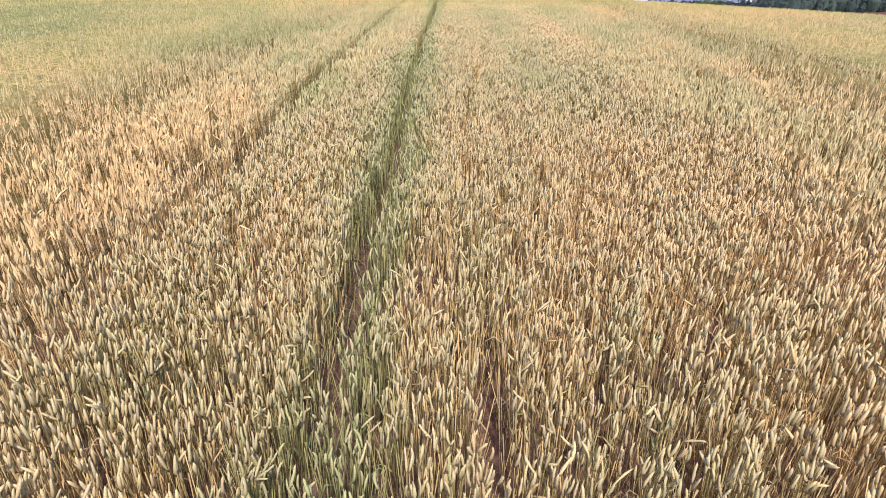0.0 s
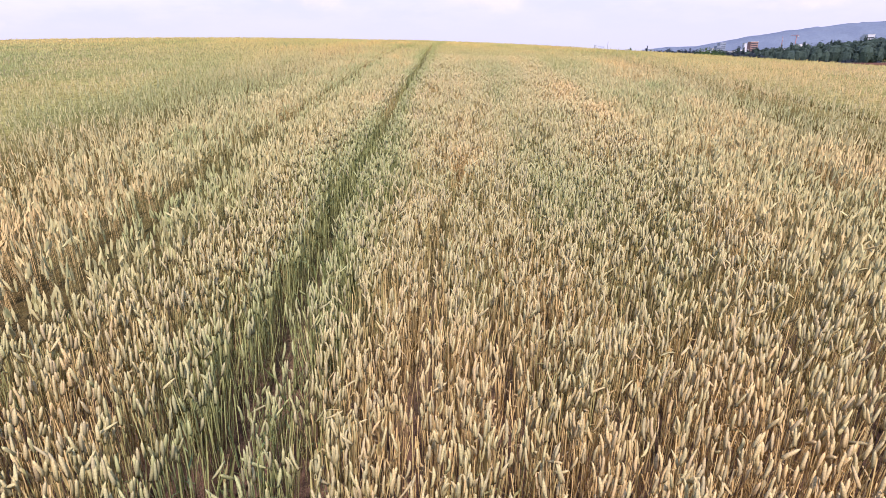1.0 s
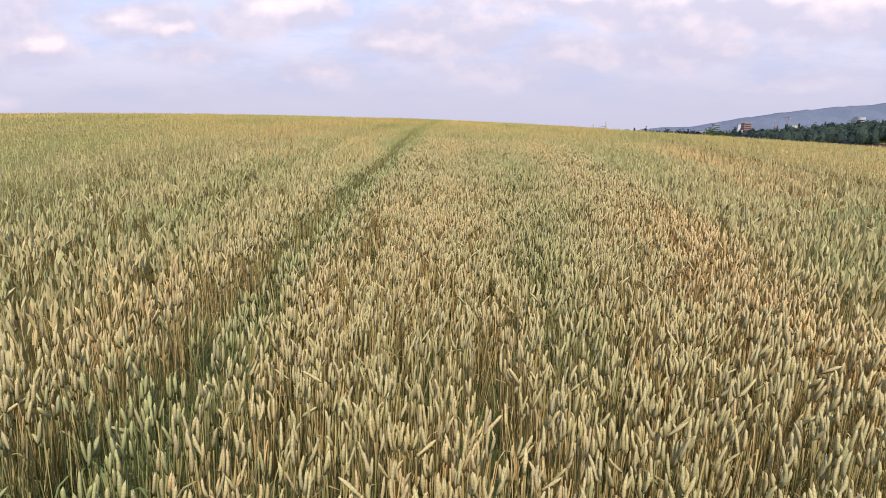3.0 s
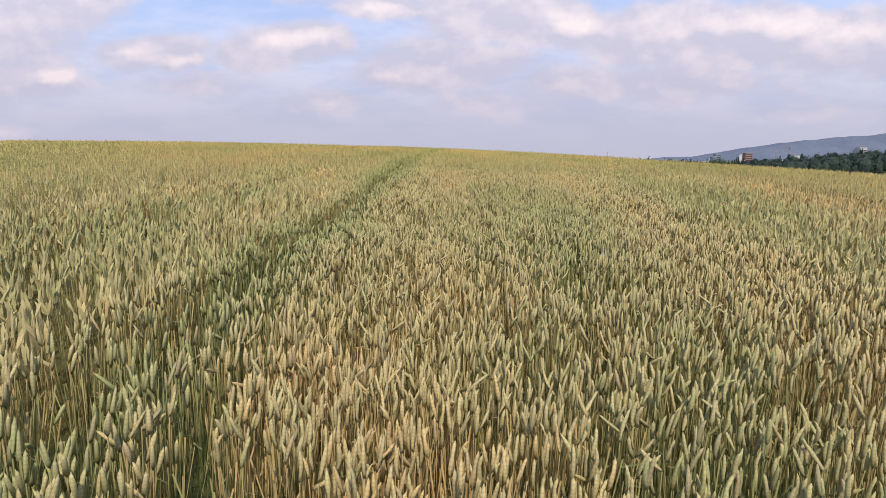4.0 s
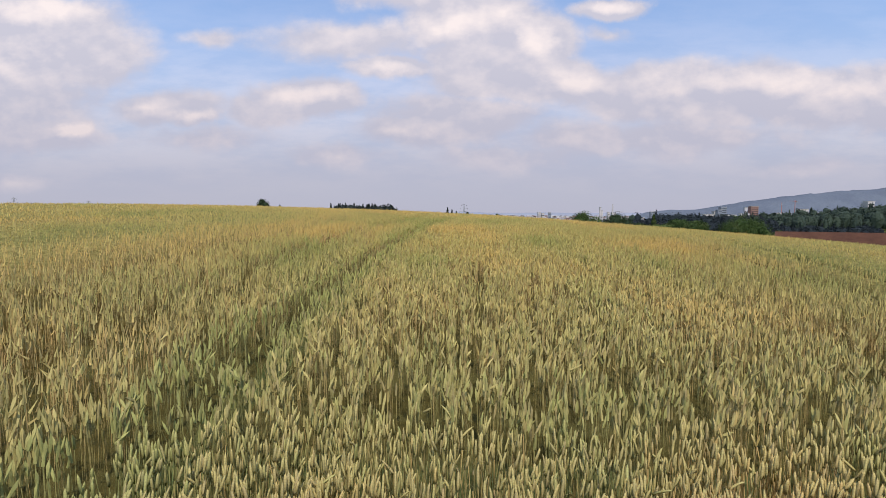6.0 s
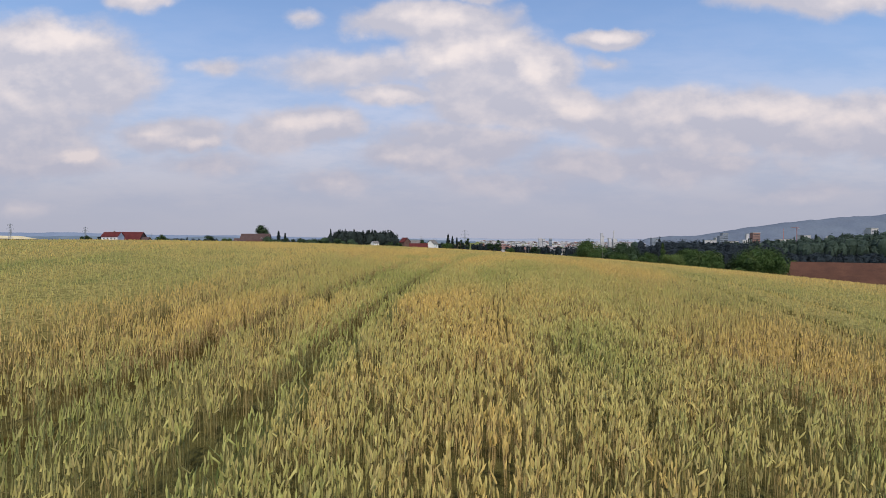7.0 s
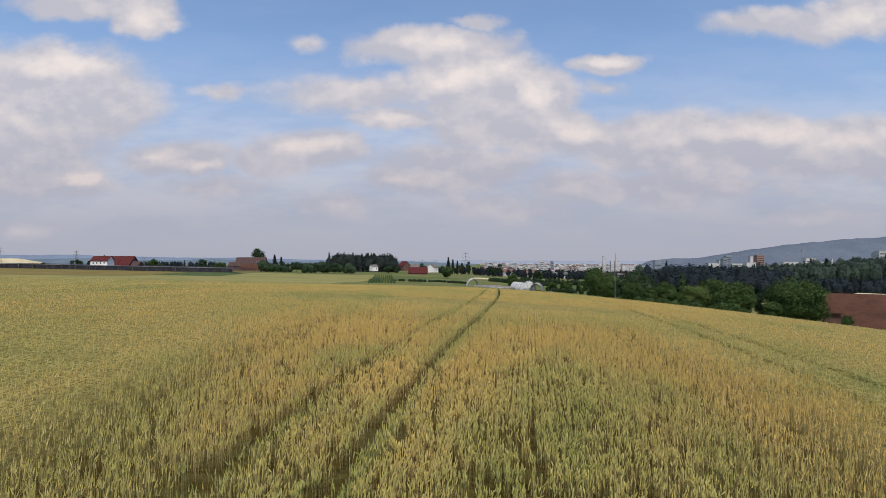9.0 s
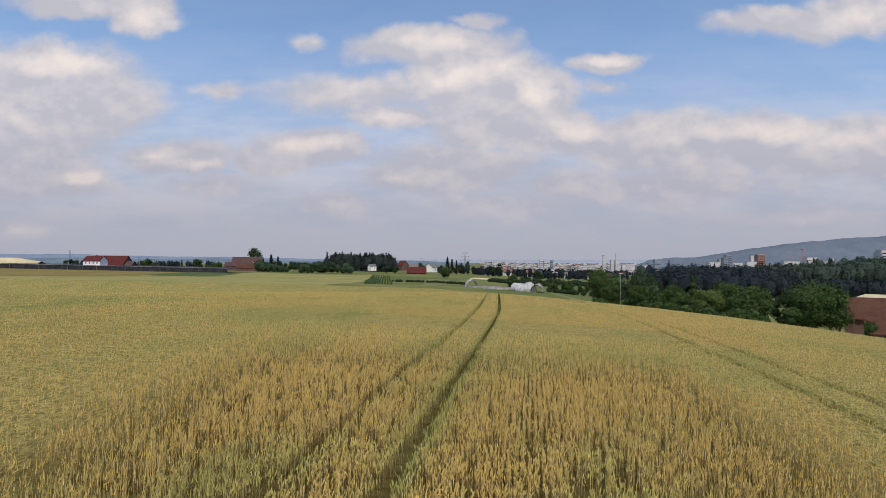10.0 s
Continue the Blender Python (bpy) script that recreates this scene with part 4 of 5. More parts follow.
tree(-228.2, 577.1, 11.8, 11.5, 63, LEAF_DARK, "leafy tree standing between distant fields", leaves=1500, size=0.50, lobes=12)
tree(-206.9, 562.1, 17.7, 10.2, 64, LEAF, "leafy tree standing between distant fields", leaves=1500, size=0.50, lobes=12)
tree(-160.6, 617.1, 12.7, 13.1, 65, LEAF_DARK, "leafy tree standing between distant fields", leaves=1500, size=0.50, lobes=12)
tree(-147.9, 617.1, 15.0, 12.2, 66, LEAF_DARK, "leafy tree standing between distant fields", leaves=1500, size=0.50, lobes=12)
tree(-132.2, 612.1, 14.9, 11.3, 67, LEAF_DARK, "leafy tree standing between distant fields", leaves=1500, size=0.50, lobes=12)
tree(-120.7, 607.1, 14.8, 10.9, 68, LEAF, "leafy tree standing between distant fields", leaves=1500, size=0.50, lobes=12)
tree(-103.0, 587.1, 14.2, 11.6, 69, LEAF_DARK, "leafy tree standing between distant fields", leaves=1500, size=0.50, lobes=12)
tree(-21.0, 697.1, 11.2, 15.3, 70, LEAF_DARK, "leafy tree standing between distant fields", leaves=1500, size=0.50, lobes=12)
tree(-43.8, 617.1, 9.2, 9.1, 71, LEAF_DARK, "leafy tree standing between distant fields", leaves=1500, size=0.50, lobes=12)
tree(7.4, 477.1, 10.8, 10.8, 72, LEAF, "leafy tree standing between distant fields", leaves=1500, size=0.50, lobes=12)
tree(-56.6, 657.1, 13.6, 10.3, 73, LEAF_DARK, "leafy tree standing between distant fields", leaves=1500, size=0.50, lobes=12)
tree(27.2, 757.1, 8.7, 17.9, 74, LEAF_DARK, "leafy tree standing between distant fields", leaves=1500, size=0.50, lobes=12)
tree(36.5, 757.1, 8.7, 19.8, 75, LEAF_DARK, "leafy tree standing between distant fields", leaves=1500, size=0.50, lobes=12)
tree(66.9, 757.1, 10.1, 18.4, 76, LEAF_DARK, "leafy tree standing between distant fields", leaves=1500, size=0.50, lobes=12)
tree(76.0, 747.1, 11.4, 20.9, 77, LEAF_DARK, "leafy tree standing between distant fields", leaves=1500, size=0.50, lobes=12)
tree(77.6, 477.1, 9.5, 10.4, 78, LEAF_DARK, "leafy tree standing between distant fields", leaves=1500, size=0.50, lobes=12)
tree(73.5, 357.1, 9.5, 6.0, 79, LEAF, "leafy tree standing between distant fields", leaves=1500, size=0.50, lobes=12)
tree(79.0, 347.1, 7.5, 5.2, 80, LEAF, "leafy tree standing between distant fields", leaves=1500, size=0.50, lobes=12)
tree(67.0, 367.1, 7.0, 4.8, 81, LEAF, "leafy tree standing between distant fields", leaves=1500, size=0.50, lobes=12)
tree(-211.2, 687.1, 19.5, 28.5, 82, LEAF_DARK, "tall dark tree behind the brown barn", leaves=1500, size=0.80, lobes=18)
tree(-172.6, 622.1, 8.7, 17.5, 83, CONIFER, "dark pointed spruce between distant fields", leaves=500, size=0.9, conifer=True)
tree(10.5, 757.1, 10.8, 22.1, 84, CONIFER, "dark pointed spruce between distant fields", leaves=500, size=0.9, conifer=True)
tree(16.1, 747.1, 8.5, 19.3, 85, CONIFER, "dark pointed spruce between distant fields", leaves=500, size=0.9, conifer=True)
tree(21.8, 747.1, 6.4, 17.5, 86, CONIFER, "dark pointed spruce between distant fields", leaves=500, size=0.9, conifer=True)
tree(-164.1, 617.1, 5.2, 15.3, 87, CONIFER, "dark pointed spruce between distant fields", leaves=500, size=0.9, conifer=True)


# ------------------------------------------------------------ woods
def wood(name, rows, mat, label, seed, conifer_share=0.0, leaf=1.5):
    """A wood seen from far off: many crowns of leaf sprays in one mesh. Rows are x, y, height."""
    rs = np.random.RandomState(seed)
    P, N, cores = [], [], []
    for x, y, tall in rows:
        zb = ground_at(x, y)
        if rs.rand() < conifer_share:
            m = 45
            cores.append(lump_grid(rs, np.array([x, y, zb + tall * 0.52]), np.array([0.18, 0.18, 0.5]) * tall, 9, 8, 0.2, True))
            t = rs.rand(m) ** 0.8
            r = tall * 0.20 * (1 - t) ** 0.8 * rs.uniform(0.7, 1.1, m)
            th = rs.uniform(0, math.tau, m)
            p = np.stack([r * np.cos(th), r * np.sin(th), tall * (0.05 + 0.98 * t)], 1)
            q = np.stack([np.cos(th), np.sin(th), 0.5 + 0 * th], 1)
        else:
            m = 150 if leaf < 0.6 else 46
            wide = tall * (rs.uniform(0.38, 0.56) if leaf < 0.6 else rs.uniform(0.24, 0.36))
            cores.append(lump_grid(rs, np.array([x, y, zb + tall * 0.5]), np.array([wide, wide, tall * 0.5]) * 0.8, 8, 6, 0.24))
            q = rs.normal(0, 1, (m, 3))
            q /= np.linalg.norm(q, axis=1)[:, None]
            lump = 0.93 + 0.1 * np.sin(q[:, :1] * 5 + x) * np.cos(q[:, 1:2] * 4 + y)
            p = q * np.array([wide, wide, tall * 0.5]) * lump + np.array([0, 0, tall * 0.5])
        P.append(p + np.array([x, y, zb]))
        N.append(q + np.array([0, 0, 0.55]))
    v, f = merge_quads(cores + [leaf_cards(np.concatenate(P), np.concatenate(N), leaf, rs, 0.16)])
    return tagged(new(name, np_mesh(name, v, f, [mat])), label, "wood", kind="stuff")


def belt(seed, xa, ya, xb, yb, thick, n, h0, h1):
    rs = np.random.RandomState(seed)
    out = []
    for _ in range(n):
        t = rs.rand()
        out.append((xa + (xb - xa) * t + rs.normal(0, thick * 0.3), ya + (yb - ya) * t + rs.uniform(-thick, thick), rs.uniform(h0, h1)))
    return out


wood("tree_belt", belt(14, -176, 592, -92, 600, 14, 36, 4, 13), LEAF_DARK, "dark leafy trees in a row behind the meadow", 44, 0.1, 0.55)
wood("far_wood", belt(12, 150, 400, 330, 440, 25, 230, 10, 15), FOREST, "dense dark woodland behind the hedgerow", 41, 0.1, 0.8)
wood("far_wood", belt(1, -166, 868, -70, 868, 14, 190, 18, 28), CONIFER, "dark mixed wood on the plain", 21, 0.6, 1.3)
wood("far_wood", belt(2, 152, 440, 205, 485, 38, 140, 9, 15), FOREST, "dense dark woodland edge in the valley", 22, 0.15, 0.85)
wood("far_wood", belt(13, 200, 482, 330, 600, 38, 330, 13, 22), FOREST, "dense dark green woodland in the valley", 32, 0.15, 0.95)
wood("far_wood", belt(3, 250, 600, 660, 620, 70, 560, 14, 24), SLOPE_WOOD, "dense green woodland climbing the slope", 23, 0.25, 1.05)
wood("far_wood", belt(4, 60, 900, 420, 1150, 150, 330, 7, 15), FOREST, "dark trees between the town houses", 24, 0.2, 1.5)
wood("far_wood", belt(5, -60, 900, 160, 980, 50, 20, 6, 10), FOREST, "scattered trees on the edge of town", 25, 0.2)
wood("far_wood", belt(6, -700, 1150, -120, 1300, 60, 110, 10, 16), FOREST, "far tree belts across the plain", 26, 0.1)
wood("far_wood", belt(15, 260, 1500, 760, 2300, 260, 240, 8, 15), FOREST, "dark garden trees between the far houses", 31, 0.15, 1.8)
wood("hedge", belt(7, 38, 448, 78, 420, 1.5, 70, 2, 3.4), LEAF_DARK, "dark clipped hedge across a field slope", 27, 0.0, 0.5)
wood("hedge", belt(16, 59, 338, 86, 300, 2.0, 46, 1.0, 2.6), LEAF_DARK, "low scrubby bushes along a field edge", 30, 0.0, 0.35)
wood("hedge", belt(17, 62, 470, 110, 455, 2.0, 50, 2.0, 5.0), LEAF_DARK, "dark hedge between meadows", 33, 0.0, 0.5)
wood("hedge", belt(8, 56, 240, 60, 150, 2, 60, 1.5, 3), LEAF, "low tangled hedge beside the wheat", 28, 0.0, 0.3)
wood("hedge", belt(9, -25, 395, 20, 385, 1.2, 80, 0.9, 1.6), LEAF_DARK, "low hedge along a meadow", 29, 0.0, 0.4)


# ------------------------------------------------------------ buildings
def wall_window(parent, x, z, w_, h_, y):
    """A window in a wall that faces -y: frame round a recessed pane."""
    fr = bmesh.new()
    t = 0.09
    box(fr, x - w_ / 2, y - 0.06, z, x - w_ / 2 + t, y + 0.05, z + h_)
    box(fr, x + w_ / 2 - t, y - 0.06, z, x + w_ / 2, y + 0.05, z + h_)
    box(fr, x - w_ / 2 + t, y - 0.06, z, x + w_ / 2 - t, y + 0.05, z + t)
    box(fr, x - w_ / 2 + t, y - 0.06, z + h_ - t, x + w_ / 2 - t, y + 0.05, z + h_)
    win = part("window", fr, WHITE_PAINT, parent, "white window frame")
    part("pane", one_box(x - w_ / 2 + t, y - 0.03, z + t, x + w_ / 2 - t, y - 0.01, z + h_ - t), GLASS, win)


def gabled(name, x, y, wide, deep, eave, ridge, wall_mat, roof_mat, label, category, turn=0.0, wins=(), chimney=False, base=0.0, door=True, over=0.5):
    """A house or barn whose ridge runs along its width; the front wall faces the local -y."""
    ob = empty(name, x, y, ground_at(x, y) + base, turn)
    bm = bmesh.new()
    hw, hd = wide / 2, deep / 2
    prof = [(-hd, -2), (hd, -2), (hd, eave), (0, ridge - 0.15), (-hd, eave)]
    ends = [[bm.verts.new((sx * hw, py, pz)) for py, pz in prof] for sx in (-1, 1)]
    bm.faces.new(ends[0][::-1])
    bm.faces.new(ends[1])
    for i in range(5):
        j = (i + 1) % 5
        bm.faces.new((ends[0][i], ends[0][j], ends[1][j], ends[1][i]))
    bmesh.ops.recalc_face_normals(bm, faces=bm.faces)
    part("wall", bm, wall_mat, ob)
    slope = (ridge - eave) / hd
    for sgn in (-1, 1):
        bm = bmesh.new()
        t = 0.22
        yo = sgn * (hd + over)
        zo = eave - slope * over
        for sx in (-1, 1):
            for py, pz in ((0, ridge), (yo, zo), (yo, zo + t), (0, ridge + t)):
                bm.verts.new((sx * (hw + over), py, pz))
        bm.verts.ensure_lookup_table()
        v = bm.verts
        for q in ((0, 1, 2, 3), (7, 6, 5, 4), (0, 4, 5, 1), (1, 5, 6, 2), (2, 6, 7, 3), (3, 7, 4, 0)):
            bm.faces.new([v[i] for i in q])
        bmesh.ops.recalc_face_normals(bm, faces=bm.faces)
        part("roof", bm, roof_mat, ob)
    for wx, wz, ww, wh in wins:
        wall_window(ob, wx, wz, ww, wh, -hd)
    if door:
        part("door", one_box(-0.6 + wide * 0.18, -hd - 0.06, 0, 0.6 + wide * 0.18, -hd + 0.02, 2.1), TIMBER, ob, "brown timber door")
    if chimney:
        part("chimney", one_box(wide * 0.1 - 0.4, -0.4, ridge - 0.6, wide * 0.1 + 0.4, 0.4, ridge + 1.1, bevel=0.05), BRICK_WALL, ob)
    return tagged(ob, label, category)


gabled("farmhouse", -280.9, 507.1, 13.9, 10, 7.8, 11.5, PLASTER, RED_TILES, "white plastered farmhouse with a bright red tiled roof", "house", wins=[(-4.6, 5.2, 1.2, 1.4), (-1.6, 5.2, 1.2, 1.4), (1.4, 5.2, 1.2, 1.4), (4.4, 5.2, 1.2, 1.4), (-4.4, 2.4, 1.2, 1.4), (4.6, 2.4, 1.2, 1.4)], chimney=True)
gabled("barn", -275.0, 527.1, 18.9, 18, 3.9, 11.9, BRICK_WALL, RED_TILES, "long barn with a broad red brown tiled roof", "barn", door=False)
gabled("lean_to", -260.8, 523.1, 5.8, 9, 4.1, 7.5, BRICK_WALL, DARK_TILES, "low lean-to shed beside the barn", "shed", door=False)
gabled("barn", -206.1, 649.1, 31.8, 14, 5.9, 14.8, BRICK_WALL, DARK_TILES, "large brown boarded barn with a dark roof", "barn", wins=[(9, 9.0, 2.2, 1.6), (13, 9.0, 2.2, 1.6)])
gabled("shed", -199.4, 637.1, 26.3, 10, 3.0, 7.2, BRICK_WALL, BROWN_TILES, "low brown shed before the barn", "shed")
gabled("shed", -227.2, 653.1, 8.6, 10, 5.5, 9.2, BRICK_WALL, DARK_TILES, "small dark shed beside the barn", "shed", door=False)
gabled("house", -88.5, 777.1, 8.2, 9, 4.2, 6.6, PLASTER, GREY_TILES, "small white house before the dark wood", "house", wins=[(-2, 2.6, 1.3, 1.3), (2, 2.6, 1.3, 1.3)], turn=35, base=3.8)
gabled("house", -42.2, 697.1, 9.2, 10, 4.0, 9.2, BRICK_WALL, RED_TILES, "dark red roofed farmhouse among trees", "house", turn=-50, base=5.6)
gabled("barn", -24.1, 657.1, 20.4, 12, 1.9, 8.1, BRICK_WALL, RED_TILES, "low barn with a long bright red roof", "barn", door=False, base=-0.2)
gabled("house", -32.8, 712.1, 16.9, 11, 2.0, 6.1, PLASTER, GREY_TILES, "house with a grey roof among trees", "house", base=5.8)
gabled("house", -8.9, 687.1, 10.4, 10, 3.9, 8.1, PLASTER, GREY_TILES, "white gabled house beside red barns", "house", turn=60, wins=[(-1.5, 3, 1.2, 1.2), (2, 3, 1.2, 1.2)], base=4.4)
gabled("barn", 119.8, 173.0, 48, 30, 4.0, 10.6, TIMBER, BROWN_TILES, "huge barn with a weathered brown tiled roof", "barn", -36, door=False)
gabled("shed", 89.6, 170.2, 2.9, 4, 4.2, 5.0, BRICK_WALL, BROWN_TILES, "timber balcony shed at the end of the big barn", "shed", turn=-36, door=False)


def film_tunnel(x, y, radius, length, turn, mat, label, name="film_tunnel", hoops=5, closed=False):
    """A half-round tunnel: film skin with thickness over steel hoops."""
    ob = empty(name, x, y, ground_at(x, y), turn)
    bm = bmesh.new()
    k = 14
    rows = []
    rs = random.Random(int(x * 7 + y))
    for j in range(7):
        yy = length * (j / 6 - 0.5)
        sag = 1 - 0.05 * (j % 2) - 0.04 * rs.random()
        rows.append([[bm.verts.new((r * math.cos(math.pi * i / k), yy, r * 1.3 * sag * math.sin(math.pi * i / k))) for i in range(k + 1)] for r in (radius, radius - 0.08)])
    for j in range(6):
        for s in (0, 1):
            for i in range(k):
                q = (rows[j][s][i], rows[j][s][i + 1], rows[j + 1][s][i + 1], rows[j + 1][s][i])
                bm.faces.new(q if s else q[::-1])
    part("film", bm, mat, ob)
    if closed:      # a sheet drawn over the near end
        bm = bmesh.new()
        rim = [bm.verts.new((radius * 0.98 * math.cos(math.pi * i / k), -length * 0.5 - 0.05, radius * 1.26 * math.sin(math.pi * i / k))) for i in range(k + 1)]
        hub = bm.verts.new((0.15, -length * 0.5 - 0.55, radius * 0.45))
        for p, q in zip(rim, rim[1:]):
            bm.faces.new((p, q, hub))
        bm.faces.new((rim[-1], rim[0], hub))
        part("end_sheet", bm, mat, ob)
    for j in range(hoops):
        bm = bmesh.new()
        yy = length * (j / (hoops - 1) - 0.5) * 1.02
        pts = [(radius * 1.01 * math.cos(math.pi * i / 10), yy, radius * 1.32 * math.sin(math.pi * i / 10)) for i in range(11)]
        for p, q in zip(pts, pts[1:]):
            tube(bm, p, q, 0.06, 0.06, 5)
        part("hoop", bm, STEEL, ob)
    return tagged(ob, label, "tunnel")


film_tunnel(43.0, 329.1, 3.0, 9, 25, FILM, "slumped white film tunnel beside a small tree", "film_tunnel", 5, True)
film_tunnel(47.9, 331.1, 3.5, 12, -8, FILM, "round white film tunnel on the slope", "film_tunnel", 5, True)
film_tunnel(51.6, 329.1, 3.0, 14, -14, FILM_GREY, "grey film tunnel with an open end", "film_tunnel", 5)
film_tunnel(19.5, 342.1, 3.0, 3.0, 15, FILM, "short open hoop tunnel with torn film", "film_tunnel", 5)
film_tunnel(24.5, 339.1, 0.85, 14, 70, FILM_GREY, "low greyish film tunnel over a vegetable bed", "low_tunnel", 6)
film_tunnel(28.3, 335.1, 0.85, 16, 75, FILM_GREY, "low greyish film tunnel over a vegetable bed", "low_tunnel", 6)
film_tunnel(31.9, 331.1, 0.85, 14, 80, FILM_GREY, "low greyish film tunnel over a vegetable bed", "low_tunnel", 6)
film_tunnel(35.4, 329.1, 0.85, 10, 85, FILM_GREY, "low greyish film tunnel over a vegetable bed", "low_tunnel", 6)
film_tunnel(28.1, 347.1, 0.85, 14, 72, FILM_GREY, "low greyish film tunnel over a vegetable bed", "low_tunnel", 6)
film_tunnel(32.2, 507.1, 0.9, 10, 20, STUBBLE, "low beige film tunnel on the far slope", "low_tunnel", 4)
film_tunnel(35.8, 512.1, 0.9, 12, 35, STUBBLE, "low beige film tunnel on the far slope", "low_tunnel", 4)
film_tunnel(39.3, 509.1, 0.9, 14, 50, STUBBLE, "low beige film tunnel on the far slope", "low_tunnel", 4)
film_tunnel(41.5, 502.1, 0.9, 14, 65, STUBBLE, "low beige film tunnel on the far slope", "low_tunnel", 4)
film_tunnel(33.8, 497.1, 0.9, 14, 80, STUBBLE, "low beige film tunnel on the far slope", "low_tunnel", 4)


def net_orchard(x0, x1, y, deep, bays):
    """Rows under dark hail nets, following the slope: each bay has its own nets and posts."""
    ob = empty("netted_orchard", x0, y, ground_at(x0, y))
    z0 = ground_at(x0, y)
    w_ = (x1 - x0) / bays
    for i in range(bays):
        a = i * w_
        ga, gb = ground_at(x0 + a, y) - z0, ground_at(x0 + a + w_, y) - z0
        for nm, mat, ya, yb, la, lb in (("net_wall", NET, 0.0, 0.06, -0.5, 3.9), ("net_roof", NET, 0.1, deep, 3.86, 3.96), ("net_ridge", NET_GLINT, -0.25, 0.3, 3.98, 4.3)):
            bm = box(bmesh.new(), a + 0.05, ya, la, a + w_ - 0.05, yb, lb)
            for v in bm.verts:
                v.co.z += ga + (gb - ga) * (v.co.x - a) / w_ + (0.25 * math.sin(i * 2.1) if nm == "net_roof" and v.co.y > 1 else 0)
            part(nm, bm, mat, ob)
        part("post", tube(bmesh.new(), (a, -0.12, ga - 0.4), (a, -0.12, ga + 4.1), 0.09, 0.08), TIMBER, ob)
    return tagged(ob, "long orchard under black hail nets on posts", "orchard")


net_orchard(-369.9, -164.4, 487.1, 60, 18)


def pylon(x, y, tall, label, arms=2):
    """A lattice mast: four legs, bracing and cross arms with insulators."""
    ob = empty("pylon", x, y, ground_at(x, y))
    b = tall * 0.07
    for sx, sy in ((-1, -1), (1, -1), (1, 1), (-1, 1)):
        part("leg", tube(bmesh.new(), (sx * b, sy * b, -0.5), (sx * 0.25, sy * 0.25, tall), tall * 0.008, tall * 0.005, 5), STEEL, ob)
    br = bmesh.new()
    for k in range(7):
        za, zb = tall * k / 8, tall * (k + 1) / 8
        ra, rb = b + (0.25 - b) * k / 8, b + (0.25 - b) * (k + 1) / 8
        for s in (-1, 1):
            tube(br, (-ra, s * ra, za), (rb, s * rb, zb), tall * 0.0035, tall * 0.0035, 4)
            tube(br, (s * ra, -ra, za), (s * rb, rb, zb), tall * 0.0035, tall * 0.0035, 4)
    part("bracing", br, STEEL, ob)
    for k in range(arms):
        z = tall * (0.94 - 0.17 * k)
        r = tall * (0.13 + 0.05 * k)
        arm = part("cross_arm", tube(tube(bmesh.new(), (-r, 0, z), (0, 0, z + tall * 0.02), tall * 0.004, tall * 0.008, 5), (0, 0, z + tall * 0.02), (r, 0, z), tall * 0.008, tall * 0.004, 5), STEEL, ob)
        for s in (-1, 1):
            part("insulator", tube(bmesh.new(), (s * r * 0.95, 0, z), (s * r * 0.95, 0, z - tall * 0.05), tall * 0.006, tall * 0.006, 6), GLASS, arm)
    return tagged(ob, label, "pylon", "power line pylons")


pylon(-363.2, 597.1, 17.5, "grey steel lattice pylon of a distant power line", 2)
pylon(-440.1, 597.1, 20.8, "grey steel lattice pylon of a distant power line", 2)
pylon(-306.3, 617.1, 12.3, "grey steel lattice pylon of a distant power line", 2)
pylon(57.1, 1357.2, 48.7, "grey steel lattice pylon of a distant power line", 3)
pylon(-61.9, 1757.2, 32.6, "grey steel lattice pylon of a distant power line", 3)
pylon(-22.7, 1957.2, 30.5, "grey steel lattice pylon of a distant power line", 3)


def pole(x, y, tall, mat, label, category="pole"):
    ob = empty("pole", x, y, ground_at(x, y))
    part("shaft", tube(bmesh.new(), (0, 0, -0.4), (0, 0, tall), 0.065, 0.045, 8), mat, ob)
    part("cap", tube(bmesh.new(), (0, 0, tall), (0, 0, tall + 0.12), 0.11, 0.03, 8), mat, ob)
    return tagged(ob, label, category)


pole(53.4, 207.2, 9.5, CONCRETE, "pale slender pole standing at the hedgerow")
pole(48.7, 325.1, 8.4, STEEL, "thin grey pole beside the film tunnels")
pole(-15.7, 357.1, 3.8, TIMBER, "short wooden post at the meadow edge")


# ------------------------------------------------------------ town and ridges
def block(name, x, y, wide, deep, tall, mat, label, category="building", bands=0, cap=None):
    """A plain high building: body, roof slab, and bands of windows."""
    ob = empty(name, x, y, ground_at(x, y))
    part("wall", one_box(-wide / 2, -deep / 2, -4, wide / 2, deep / 2, tall, bevel=0.15), mat, ob)
    part("roof", one_box(-wide / 2 - 0.4, -deep / 2 - 0.4, tall, wide / 2 + 0.4, deep / 2 + 0.4, tall + 0.9), cap or CONCRETE, ob)
    for k in range(bands):
        z = tall - (k + 1) * tall * 0.72 / bands
        part("window", one_box(-wide * 0.44, -deep / 2 - 0.12, z, wide * 0.44, -deep / 2 + 0.1, z + 1.7), GLASS, ob)
    return tagged(ob, label, category)


block("tower_block", 872.7, 1557.2, 20.1, 16, 63.1, BRICK_TOWER, "tall red brick tower block above the woods", "building", 9)
block("tower_block", 852.1, 1707.2, 11.9, 18, 54.8, BLUE_GLASS, "slim grey office tower above the woods", "building", 6)
block("tower_block", 889.2, 1757.2, 17.5, 18, 64.0, BLUE_GLASS, "tall bluish glass office tower", "building", 8)
block("tower_block", 854.5, 1737.2, 10.4, 16, 49.8, CONCRETE, "grey concrete tower block above the woods", "building", 0)
